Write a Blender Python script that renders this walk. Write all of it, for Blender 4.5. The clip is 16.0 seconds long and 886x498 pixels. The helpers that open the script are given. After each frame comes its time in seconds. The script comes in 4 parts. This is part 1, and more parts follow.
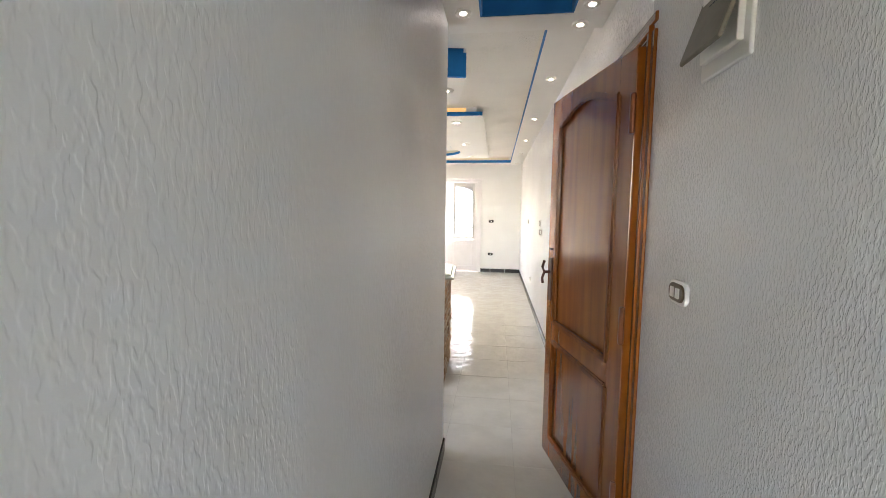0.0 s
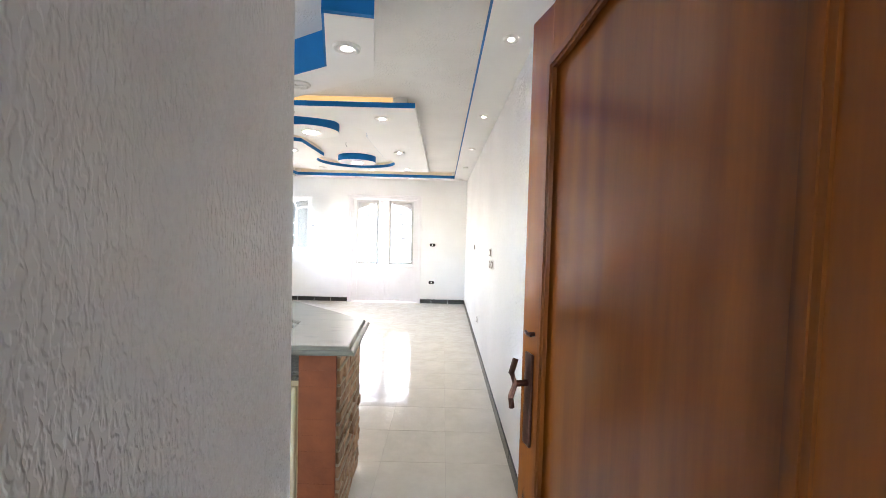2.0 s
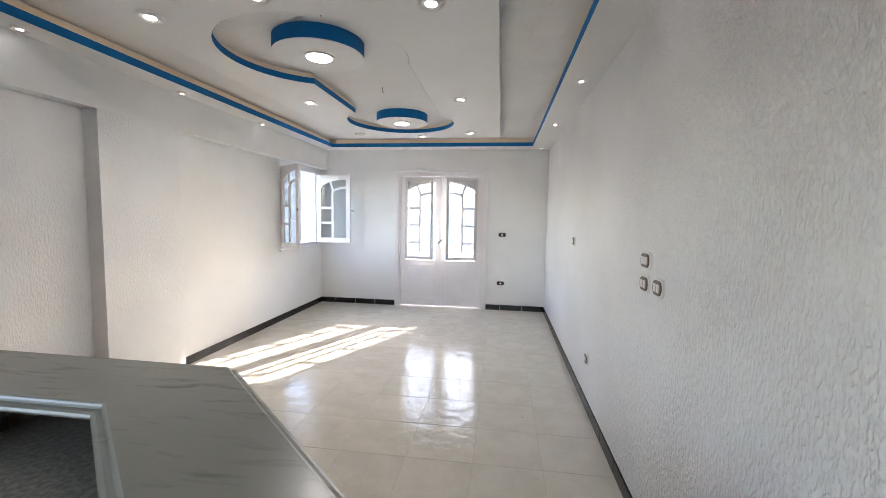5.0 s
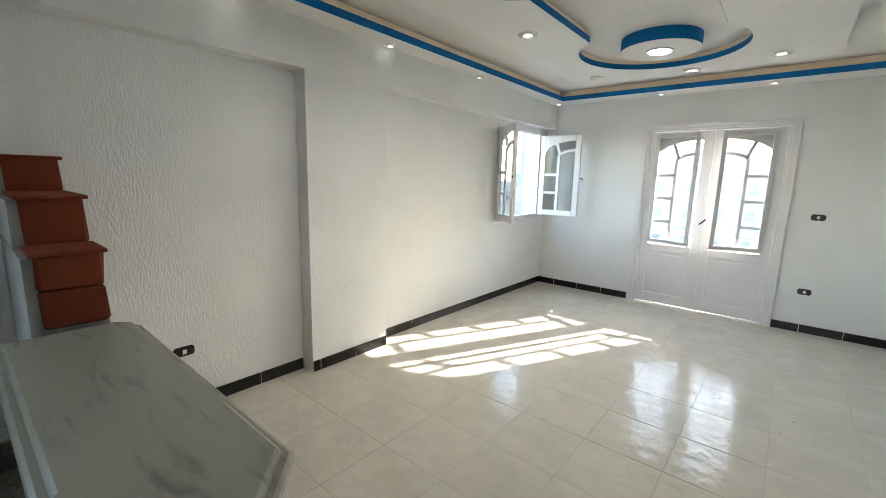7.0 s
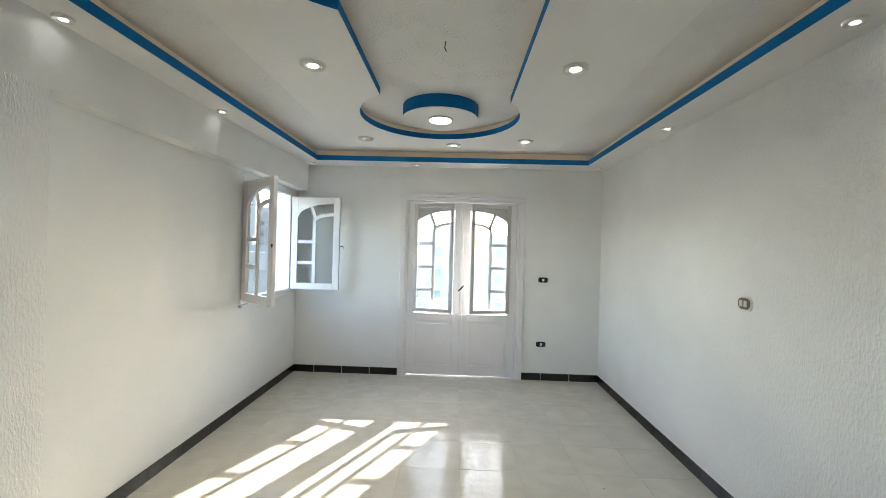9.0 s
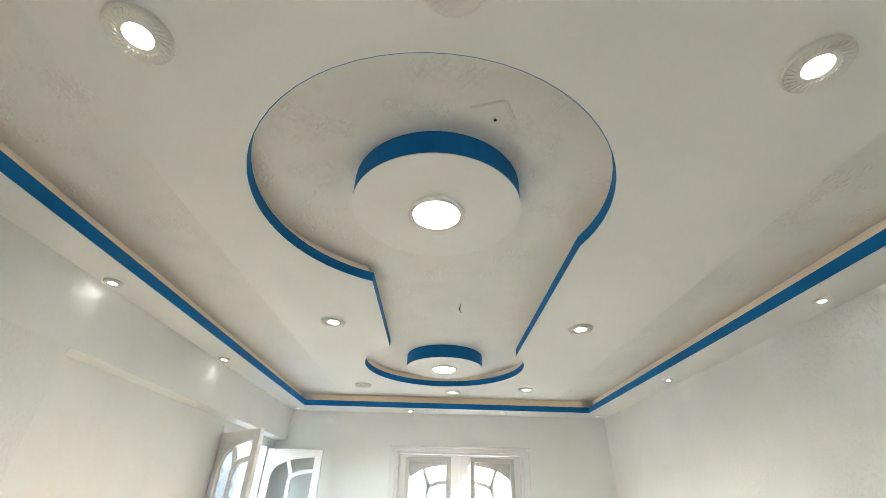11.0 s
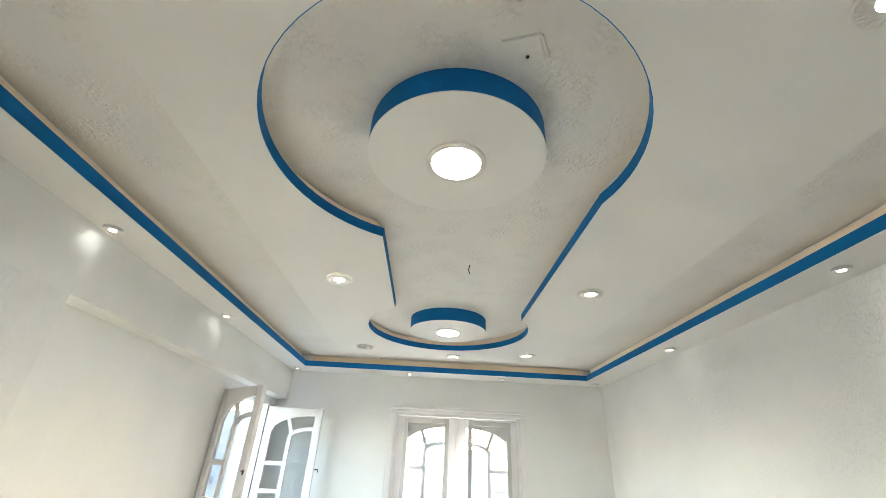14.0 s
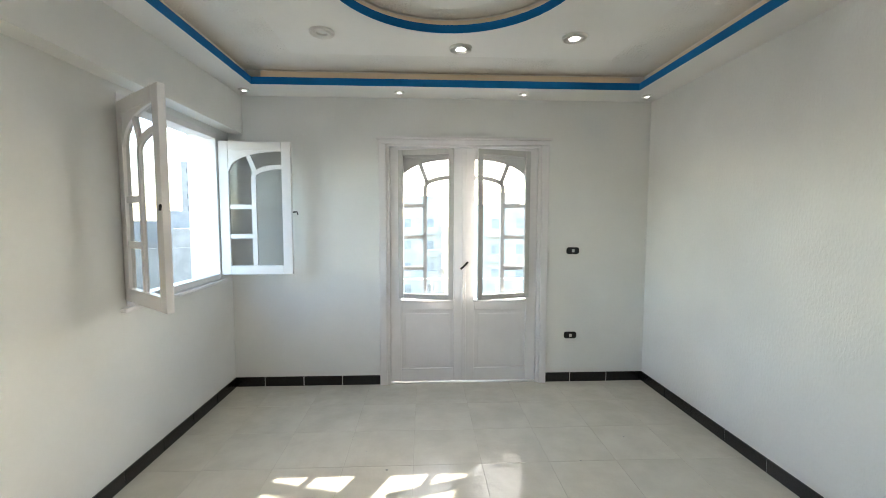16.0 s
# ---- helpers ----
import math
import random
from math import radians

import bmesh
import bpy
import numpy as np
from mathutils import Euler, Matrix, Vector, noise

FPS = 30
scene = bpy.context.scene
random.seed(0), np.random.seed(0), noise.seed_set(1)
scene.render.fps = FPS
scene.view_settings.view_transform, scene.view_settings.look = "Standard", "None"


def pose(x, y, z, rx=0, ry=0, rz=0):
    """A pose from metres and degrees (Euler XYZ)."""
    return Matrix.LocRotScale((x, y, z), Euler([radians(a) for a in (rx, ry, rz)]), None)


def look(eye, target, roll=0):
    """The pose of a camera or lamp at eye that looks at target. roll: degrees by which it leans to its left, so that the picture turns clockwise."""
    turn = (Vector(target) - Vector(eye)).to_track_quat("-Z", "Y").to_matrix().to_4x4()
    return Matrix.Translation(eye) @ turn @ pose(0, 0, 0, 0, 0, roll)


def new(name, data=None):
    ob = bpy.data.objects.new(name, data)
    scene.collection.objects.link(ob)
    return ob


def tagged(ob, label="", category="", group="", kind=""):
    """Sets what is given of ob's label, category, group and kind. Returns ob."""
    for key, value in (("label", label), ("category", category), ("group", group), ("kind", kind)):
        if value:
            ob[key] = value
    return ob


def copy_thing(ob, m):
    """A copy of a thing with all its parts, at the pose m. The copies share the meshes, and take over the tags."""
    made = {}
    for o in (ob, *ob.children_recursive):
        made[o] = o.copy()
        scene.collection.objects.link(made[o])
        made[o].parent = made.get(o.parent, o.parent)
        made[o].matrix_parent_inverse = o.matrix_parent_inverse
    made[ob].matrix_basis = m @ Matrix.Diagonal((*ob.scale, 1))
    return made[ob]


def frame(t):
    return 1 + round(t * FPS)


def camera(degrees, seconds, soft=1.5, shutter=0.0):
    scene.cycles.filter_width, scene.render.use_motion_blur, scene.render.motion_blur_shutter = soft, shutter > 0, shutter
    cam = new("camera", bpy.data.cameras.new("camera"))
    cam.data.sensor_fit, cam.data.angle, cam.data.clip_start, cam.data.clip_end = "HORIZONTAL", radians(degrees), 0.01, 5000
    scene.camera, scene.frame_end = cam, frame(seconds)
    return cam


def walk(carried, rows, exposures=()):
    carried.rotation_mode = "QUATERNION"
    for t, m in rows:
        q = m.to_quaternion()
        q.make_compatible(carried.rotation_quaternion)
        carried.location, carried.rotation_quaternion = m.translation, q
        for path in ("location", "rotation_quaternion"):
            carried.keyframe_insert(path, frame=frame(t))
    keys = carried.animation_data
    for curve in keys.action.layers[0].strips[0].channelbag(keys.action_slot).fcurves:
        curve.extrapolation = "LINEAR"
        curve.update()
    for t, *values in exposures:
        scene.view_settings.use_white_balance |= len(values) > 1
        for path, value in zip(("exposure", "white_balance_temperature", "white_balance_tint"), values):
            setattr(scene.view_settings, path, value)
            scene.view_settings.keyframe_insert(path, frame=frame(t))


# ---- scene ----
cam = camera(94.3, 16.0, soft=0.9)
PATH = [
    (0, (-0.553, 0.123, 1.457), (-0.81, 2.098, 1.272), 0.7),
    (0.5, (-0.483, 0.445, 1.48), (-0.603, 2.435, 1.324), 1.7),
    (1, (-0.491, 0.803, 1.452), (-0.471, 2.8, 1.34), 3.0),
    (1.5, (-0.526, 1.128, 1.495), (-0.411, 3.12, 1.349), 0.7),
    (2, (-0.476, 1.465, 1.511), (-0.474, 3.464, 1.425), 1.5),
    (2.5, (-0.508, 1.789, 1.506), (-0.564, 3.784, 1.381), 1.1),
    (3, (-0.588, 2.138, 1.537), (-0.572, 4.132, 1.383), 0.3),
    (3.2, (-0.597, 2.306, 1.543), (-0.602, 4.301, 1.404), 0.2),
    (5.3, (-0.745, 3.529, 1.515), (-1.168, 5.473, 1.335), 1.5),
    (5.5, (-0.760, 3.644, 1.518), (-1.352, 5.539, 1.286), 2.8),
    (6, (-0.735, 3.871, 1.501), (-1.632, 5.638, 1.240), 2.5),
    (6.5, (-0.819, 4.113, 1.518), (-1.97, 5.718, 1.214), 2.8),
    (7, (-0.932, 4.337, 1.515), (-2.190, 5.847, 1.178), 1.5),
    (7.5, (-1.184, 4.6, 1.507), (-2.309, 6.204, 1.105), 3.0),
    (8, (-1.415, 4.773, 1.505), (-2.047, 6.646, 1.2), 4.1),
    (8.2, (-1.494, 4.819, 1.515), (-1.952, 6.75, 1.265), 3.5),
    (10.3, (-1.983, 5.042, 1.642), (-1.92, 6.945, 2.253), 0.6),
    (10.5, (-1.99, 5.012, 1.651), (-1.952, 6.874, 2.382), 1.4),
    (11, (-1.981, 4.939, 1.688), (-1.963, 6.641, 2.738), 1.5),
    (11.5, (-1.991, 4.885, 1.709), (-1.948, 6.441, 2.964), 1.0),
    (12, (-1.989, 4.855, 1.712), (-1.949, 6.276, 3.119), 1.0),
    (12.5, (-1.98, 4.836, 1.72), (-1.974, 6.17, 3.21), 1.6),
    (13, (-1.986, 4.876, 1.705), (-1.949, 6.334, 3.073), 1.8),
    (13.5, (-2.017, 4.942, 1.685), (-1.987, 6.519, 2.915), 2.6),
    (14, (-2.051, 5.035, 1.655), (-2.013, 6.804, 2.588), 2.9),
    (14.5, (-2.032, 5.236, 1.597), (-2.063, 7.177, 2.076), 1.2),
    (15, (-1.983, 5.593, 1.576), (-2.019, 7.59, 1.69), 0.5),
    (15.5, (-2.018, 5.973, 1.531), (-2.01, 7.972, 1.486), 1.1),
    (16, (-2.045, 6.312, 1.497), (-1.952, 8.305, 1.357), 0.1),
]
EXPOSURE = [(0, 5.06, 7500, 17), (1.5, 5.26, 7000, 18), (2.5, 4.98, 6600, 14), (3.2, 4.54, 6500, 18), (5.5, 4.06, 6500, 15), (6.5, 3.98, 6650, 9), (8.2, 3.68, 6500, 6),
            (10.5, 4.14, 6900, 9), (11.0, 4.45, 6800, 7), (11.5, 4.68, 6700, 7), (12.5, 4.80, 6600, 4), (13.5, 4.68, 6700, 6), (14.5, 4.12, 6900, 8), (15, 3.90, 7200, 12), (15.5, 3.69, 7000, 8), (16, 3.64, 6750, 6)]
walk(cam, [(t, look(eye, target, roll)) for t, eye, target, roll in PATH], EXPOSURE)

# ---- light ----
SUN_DIR = Vector((0.48, 1.0, 0.575)).normalized()
world = bpy.data.worlds.new("world")
scene.world = world
world.use_nodes = True
wn = world.node_tree
sky = wn.nodes.new("ShaderNodeTexSky")
sky.sky_type = "NISHITA"
sky.sun_disc = False
sky.sun_elevation = math.asin(SUN_DIR.z)
sky.sun_rotation = math.atan2(SUN_DIR.x, SUN_DIR.y)
sky.dust_density = 1.2
wn.links.new(sky.outputs[0], wn.nodes["Background"].inputs[0])
wn.nodes["Background"].inputs[1].default_value = 0.15
sun = new("sun", bpy.data.lights.new("sun", "SUN"))
sun.data.energy = 2.0
sun.data.angle = radians(0.5)
sun.data.color = (1.0, 0.95, 0.88)
sun.matrix_world = look(SUN_DIR * 40, (0, 0, 0))


# unseen lamps added to brighten hall and kitchen as sky light by their windows
for name, eye, aim, w, h, power in (("hall_window_light", (-0.45, -2.17, 1.6), (-0.45, 0, 1.5), 0.75, 1.3, 0.25), ("kitchen_window_light", (-3.70, 2.65, 1.6), (0, 2.65, 1.4), 1.4, 1.1, 0.5)):
    lamp = new(name, bpy.data.lights.new(name, "AREA"))
    lamp.data.shape, lamp.data.size, lamp.data.size_y = "RECTANGLE", w, h
    lamp.data.energy = power
    lamp.data.color = (1.0, 0.97, 0.93)
    lamp.matrix_world = look(eye, aim)


# ---- materials ----
def material(name, color, rough=0.6, metal=0.0, vary=0.06, scale=6.0, bump=0.0, bump_scale=60.0, stretch=(1, 1, 1),
             dark=None, coat=0.0, rand=0.0, detail=3.0, spec=None, rough_vary=0.0):
    """Paint, stone or wood with a coarse tone change, a fine one, and relief. stretch scales the grain's space."""
    m = bpy.data.materials.new(name)
    m.use_nodes = True
    t = m.node_tree
    n, link = t.nodes, t.links.new
    b = n["Principled BSDF"]
    b.inputs["Roughness"].default_value = rough
    b.inputs["Metallic"].default_value = metal
    b.inputs["Coat Weight"].default_value = coat
    b.inputs["Coat Roughness"].default_value = 0.08
    if spec is not None:
        b.inputs["Specular IOR Level"].default_value = spec
    co = n.new("ShaderNodeTexCoord")
    mp = n.new("ShaderNodeMapping")
    mp.inputs["Scale"].default_value = stretch
    if rand:
        oi = n.new("ShaderNodeObjectInfo")
        add = n.new("ShaderNodeVectorMath")
        add.operation = "MULTIPLY_ADD"
        link(oi.outputs["Random"], add.inputs[0])
        add.inputs[1].default_value = (37.0, 53.0, 29.0)
        link(co.outputs["Object"], add.inputs[2])
        link(add.outputs[0], mp.inputs[0])
    else:
        geo = n.new("ShaderNodeNewGeometry")
        link(geo.outputs["Position"], mp.inputs[0])
    big = n.new("ShaderNodeTexNoise")
    big.inputs["Scale"].default_value = scale
    big.inputs["Detail"].default_value = detail
    link(mp.outputs[0], big.inputs["Vector"])
    fine = n.new("ShaderNodeTexNoise")
    fine.inputs["Scale"].default_value = bump_scale
    fine.inputs["Detail"].default_value = 4.0
    link(mp.outputs[0], fine.inputs["Vector"])
    mix = n.new("ShaderNodeMix")
    mix.data_type = "RGBA"
    a = Vector(color)
    d = Vector(dark) if dark else a * (1 - 3 * vary)
    mix.inputs[6].default_value = (*d, 1)
    mix.inputs[7].default_value = (*a, 1)
    ramp = n.new("ShaderNodeMapRange")
    ramp.inputs[1].default_value, ramp.inputs[2].default_value = 0.35, 0.65
    link(big.outputs["Fac"], ramp.inputs[0])
    link(ramp.outputs[0], mix.inputs[0])
    grain = n.new("ShaderNodeMix")
    grain.data_type = "RGBA"
    grain.blend_type = "MULTIPLY"
    gr = n.new("ShaderNodeMapRange")
    gr.inputs[3].default_value, gr.inputs[4].default_value = 1 - vary, 1 + vary
    link(fine.outputs["Fac"], gr.inputs[0])
    grain.inputs[0].default_value = 1.0
    link(mix.outputs[2], grain.inputs[6])
    link(gr.outputs[0], grain.inputs[7])
    out = grain.outputs[2]
    if rand:
        hsv = n.new("ShaderNodeHueSaturation")
        hr = n.new("ShaderNodeMapRange")
        hr.inputs[3].default_value, hr.inputs[4].default_value = 1 - rand, 1 + rand
        link(oi.outputs["Random"], hr.inputs[0])
        link(hr.outputs[0], hsv.inputs["Value"])
        link(out, hsv.inputs["Color"])
        out = hsv.outputs[0]
    link(out, b.inputs["Base Color"])
    if rough_vary:
        rr = n.new("ShaderNodeMapRange")
        rr.inputs[3].default_value, rr.inputs[4].default_value = max(rough - rough_vary, 0.02), rough + rough_vary
        link(big.outputs["Fac"], rr.inputs[0])
        link(rr.outputs[0], b.inputs["Roughness"])
    if bump:
        bp = n.new("ShaderNodeBump")
        bp.inputs["Strength"].default_value = 1.0
        bp.inputs["Distance"].default_value = bump
        link(fine.outputs["Fac"], bp.inputs["Height"])
        link(bp.outputs[0], b.inputs["Normal"])
    return m


def stucco(name, color, stretch, depth, rough=0.5, scale=55.0, patches=(2.2, 0.3, 0.65, 0.35), worn=None):
    """Trowelled plaster paint with raised, run-down lumps; worn gives the y where it is smooth and where it is rough."""
    m = material(name, color, rough, vary=0.03, scale=1.2)
    t = m.node_tree
    n, link = t.nodes, t.links.new
    b = n["Principled BSDF"]
    geo = n.new("ShaderNodeNewGeometry")
    mp = n.new("ShaderNodeMapping")
    mp.inputs["Scale"].default_value = stretch
    link(geo.outputs["Position"], mp.inputs[0])
    lump = n.new("ShaderNodeTexNoise")
    lump.inputs["Scale"].default_value = scale
    lump.inputs["Detail"].default_value = 1.5
    lump.inputs["Distortion"].default_value = 0.25
    link(mp.outputs[0], lump.inputs["Vector"])
    cut = n.new("ShaderNodeMapRange")
    cut.interpolation_type = "SMOOTHSTEP"
    cut.inputs[1].default_value, cut.inputs[2].default_value = 0.42, 0.62
    link(lump.outputs["Fac"], cut.inputs[0])
    patch = n.new("ShaderNodeTexNoise")
    patch.inputs["Scale"].default_value = patches[0]
    link(geo.outputs["Position"], patch.inputs["Vector"])
    amount = n.new("ShaderNodeMapRange")
    amount.inputs[1].default_value, amount.inputs[2].default_value = patches[1], patches[2]
    amount.inputs[3].default_value, amount.inputs[4].default_value = patches[3], 1.0
    link(patch.outputs["Fac"], amount.inputs[0])
    mul = n.new("ShaderNodeMath")
    mul.operation = "MULTIPLY"
    link(cut.outputs[0], mul.inputs[0])
    link(amount.outputs[0], mul.inputs[1])
    if worn:
        place = n.new("ShaderNodeSeparateXYZ")
        link(geo.outputs["Position"], place.inputs[0])
        fade = n.new("ShaderNodeMapRange")
        fade.inputs[1].default_value, fade.inputs[2].default_value = worn
        fade.inputs[3].default_value, fade.inputs[4].default_value = 0.10, 1.0
        link(place.outputs["Y"], fade.inputs[0])
        less = n.new("ShaderNodeMath")
        less.operation = "MULTIPLY"
        link(mul.outputs[0], less.inputs[0])
        link(fade.outputs[0], less.inputs[1])
        mul = less
    bp = n.new("ShaderNodeBump")
    bp.inputs["Strength"].default_value = 1.0
    bp.inputs["Distance"].default_value = depth
    link(mul.outputs[0], bp.inputs["Height"])
    link(bp.outputs[0], b.inputs["Normal"])
    return m


def marble(name, color, vein):
    """Honed stone with soft clouds and short slanting dark streaks."""
    m = material(name, color, 0.26, vary=0.035, scale=3.0, dark=[c * 0.95 for c in color], detail=2, bump_scale=70, spec=0.35)
    t = m.node_tree
    n, link = t.nodes, t.links.new
    b = n["Principled BSDF"]
    was = b.inputs["Base Color"].links[0].from_socket
    geo = n.new("ShaderNodeNewGeometry")
    mp = n.new("ShaderNodeMapping")
    mp.inputs["Rotation"].default_value = (0, 0, radians(-32))
    mp.inputs["Scale"].default_value = (1.6, 9.0, 3.0)
    link(geo.outputs["Position"], mp.inputs[0])
    streak = n.new("ShaderNodeTexNoise")
    streak.inputs["Scale"].default_value = 2.4
    streak.inputs["Detail"].default_value = 4.0
    streak.inputs["Distortion"].default_value = 0.6
    link(mp.outputs[0], streak.inputs["Vector"])
    cut = n.new("ShaderNodeMapRange")
    cut.interpolation_type = "SMOOTHSTEP"
    cut.inputs[1].default_value, cut.inputs[2].default_value = 0.53, 0.78
    cut.inputs[4].default_value = 0.75
    link(streak.outputs["Fac"], cut.inputs[0])
    mix = n.new("ShaderNodeMix")
    mix.data_type = "RGBA"
    link(cut.outputs[0], mix.inputs[0])
    link(was, mix.inputs[6])
    mix.inputs[7].default_value = (*vein, 1)
    link(mix.outputs[2], b.inputs["Base Color"])
    return m


def glowing(name, color, strength, base=(0.7, 0.66, 0.6)):
    m = bpy.data.materials.new(name)
    m.use_nodes = True
    b = m.node_tree.nodes["Principled BSDF"]
    b.inputs["Base Color"].default_value = (*base, 1)
    b.inputs["Emission Color"].default_value = (*color, 1)
    b.inputs["Emission Strength"].default_value = strength
    return m


def pane_glass(name, tint=(0.97, 0.98, 0.98)):
    m = bpy.data.materials.new(name)
    m.use_nodes = True
    t = m.node_tree
    n, link = t.nodes, t.links.new
    tr = n.new("ShaderNodeBsdfTransparent")
    tr.inputs[0].default_value = (*tint, 1)
    gl = n.new("ShaderNodeBsdfGlossy")
    gl.inputs["Roughness"].default_value = 0.02
    lw = n.new("ShaderNodeLayerWeight")
    lw.inputs[0].default_value = 0.5
    power = n.new("ShaderNodeMath")
    power.operation = "POWER"
    link(lw.outputs["Facing"], power.inputs[0])
    power.inputs[1].default_value = 5.0
    fr = n.new("ShaderNodeMath")
    fr.operation = "MULTIPLY_ADD"
    link(power.outputs[0], fr.inputs[0])
    fr.inputs[1].default_value, fr.inputs[2].default_value = 0.45, 0.02
    mx = n.new("ShaderNodeMixShader")
    link(fr.outputs[0], mx.inputs[0])
    link(tr.outputs[0], mx.inputs[1])
    link(gl.outputs[0], mx.inputs[2])
    link(mx.outputs[0], n["Material Output"].inputs[0])
    return m


WALL = stucco("stucco_white", (0.80, 0.80, 0.785), (1, 1, 0.36), 0.0014, scale=80.0)
WALL_HALL = stucco("stucco_hall", (0.78, 0.775, 0.76), (1, 1, 0.40), 0.0012, rough=0.24, scale=150.0)
WALL_GRAIN = stucco("stucco_grain", (0.78, 0.775, 0.76), (1, 1, 0.45), 0.0075, rough=0.34, scale=75.0, worn=(7.6, 5.4))
WALL_WORN = stucco("stucco_worn", (0.78, 0.775, 0.755), (1, 1, 0.38), 0.0034, rough=0.28, scale=110.0, worn=(1.1, 2.1))
WALL_SMOOTH = material("smooth_white", (0.80, 0.80, 0.785), 0.62, vary=0.02, scale=1.5, bump=0.0006, bump_scale=40)
CEIL_ROUGH = stucco("ceiling_rough", (0.79, 0.775, 0.74), (1, 1, 1), 0.0027, scale=62.0, patches=(6.0, 0.46, 0.62, 0.12))
GYPSUM = material("gypsum_white", (0.80, 0.79, 0.765), 0.5, vary=0.015, scale=1.4, bump=0.0004, bump_scale=25)
BLUE = material("blue_paint", (0.001, 0.165, 0.46), 0.6, spec=0.2, vary=0.05, scale=5, bump=0.0008, bump_scale=70)
TILE = material("cream_tile", (0.55, 0.52, 0.445), 0.055, vary=0.03, scale=4.5, bump=0.006, bump_scale=9, dark=(0.50, 0.468, 0.395),
                rand=0.012, detail=5, rough_vary=0.035, spec=0.2)
GROUT = material("grout", (0.47, 0.44, 0.37), 0.8, vary=0.08, scale=9)
BLACK_TILE = material("black_tile", (0.012, 0.010, 0.010), 0.25, vary=0.15, scale=9, rand=0.2)
JOINT = material("joint_white", (0.68, 0.67, 0.63), 0.8, vary=0.05, scale=12)
DOOR_WOOD = material("varnished_wood", (0.31, 0.089, 0.011), 0.22, vary=0.08, scale=2.2, bump=0.00008, bump_scale=26, stretch=(9, 9, 0.5),
                     dark=(0.235, 0.064, 0.009), coat=0.75, detail=5)
# darker copy of the door wood; puts the moulding's edge shade into colour
MOULDING_SHADE = material("shade_toned_wood", (0.24, 0.07, 0.013), 0.25, vary=0.1, scale=3, bump_scale=30, stretch=(9, 9, 0.6), coat=0.25)
WHITE_WOOD = material("white_lacquer", (0.79, 0.77, 0.775), 0.35, vary=0.02, scale=3, bump=0.0003, bump_scale=30)
BAR_MARBLE = marble("grey_marble", (0.255, 0.25, 0.205), (0.12, 0.115, 0.095))
GRANITE = material("grey_granite", (0.20, 0.195, 0.16), 0.35, spec=0.3, vary=0.6, scale=60, bump_scale=170, dark=(0.10, 0.10, 0.09))
GRANITE_DARK = material("granite_dust", (0.13, 0.125, 0.12), 0.5, vary=0.2, scale=5, bump_scale=150)
CREAM = material("cream_cabinet", (0.66, 0.58, 0.36), 0.3, vary=0.04, scale=3)
RED_WOOD = material("red_cabinet", (0.17, 0.011, 0.011), 0.35, spec=0.2, vary=0.12, scale=3, stretch=(1, 1, 0.4))
BRICK_PAINT = material("brown_paint", (0.32, 0.085, 0.024), 0.5, vary=0.12, scale=7, bump=0.003, bump_scale=30, dark=(0.23, 0.06, 0.018))
BRICK = material("red_brick", (0.185, 0.040, 0.014), 0.75, vary=0.12, scale=16, bump=0.004, bump_scale=60, dark=(0.155, 0.036, 0.014), rand=0.10, spec=0.2)
STONE = material("clad_stone", (0.42, 0.26, 0.14), 0.7, vary=0.15, scale=18, bump=0.006, bump_scale=45, dark=(0.26, 0.13, 0.06), rand=0.25)
MORTAR = material("mortar", (0.50, 0.40, 0.28), 0.85, vary=0.1, scale=20, bump=0.003, bump_scale=70)
PLASTER_GREY = material("cement_plaster", (0.36, 0.37, 0.36), 0.85, vary=0.08, scale=5, bump=0.002, bump_scale=50)
PLATE = material("white_plastic", (0.74, 0.72, 0.68), 0.3, vary=0.01)
PLATE_BROWN = material("brown_plastic", (0.10, 0.065, 0.035), 0.3, vary=0.05)
PLATE_BLACK = material("black_plastic", (0.012, 0.010, 0.010), 0.25, vary=0.05)
BRONZE = material("bronze", (0.11, 0.045, 0.03), 0.35, metal=0.7, vary=0.15, scale=30)
HINGE = material("brown_hinge", (0.30, 0.10, 0.04), 0.35, metal=0.5, vary=0.1, scale=20)
DARK_METAL = material("dark_metal", (0.03, 0.028, 0.026), 0.35, metal=0.8, vary=0.1)
GREY_METAL = material("box_steel", (0.20, 0.175, 0.13), 0.45, metal=0.3, vary=0.12, scale=6)
COVE = glowing("cove_strip", (1.0, 0.62, 0.26), 0.022, (0.55, 0.37, 0.15))
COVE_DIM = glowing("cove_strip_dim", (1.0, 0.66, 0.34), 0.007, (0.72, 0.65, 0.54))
GLASS = pane_glass("pane_glass", (0.86, 0.865, 0.86))
LAMP_ON = glowing("lamp_on", (0.96, 0.96, 0.98), 2.8)
LAMP_DISC = glowing("disc_lamp_on", (1.0, 0.97, 0.94), 14.0)
LAMP_OFF = material("lamp_off", (0.74, 0.74, 0.72), 0.3, vary=0.01)
SASH_PAINT = material("grey_sash_paint", (0.56, 0.55, 0.535), 0.4, vary=0.03, scale=4)
HOUSE = [material("facade_white", (0.74, 0.71, 0.66), 0.8, vary=0.08, scale=0.5),
         material("facade_cream", (0.70, 0.66, 0.59), 0.8, vary=0.08, scale=0.5),
         material("facade_brick", (0.30, 0.28, 0.26), 0.85, vary=0.08, scale=0.7),
         material("facade_grey", (0.29, 0.285, 0.28), 0.8, vary=0.08, scale=0.5)]
HOUSE_WIN = material("facade_window", (0.50, 0.49, 0.47), 0.6, vary=0.1, scale=1)
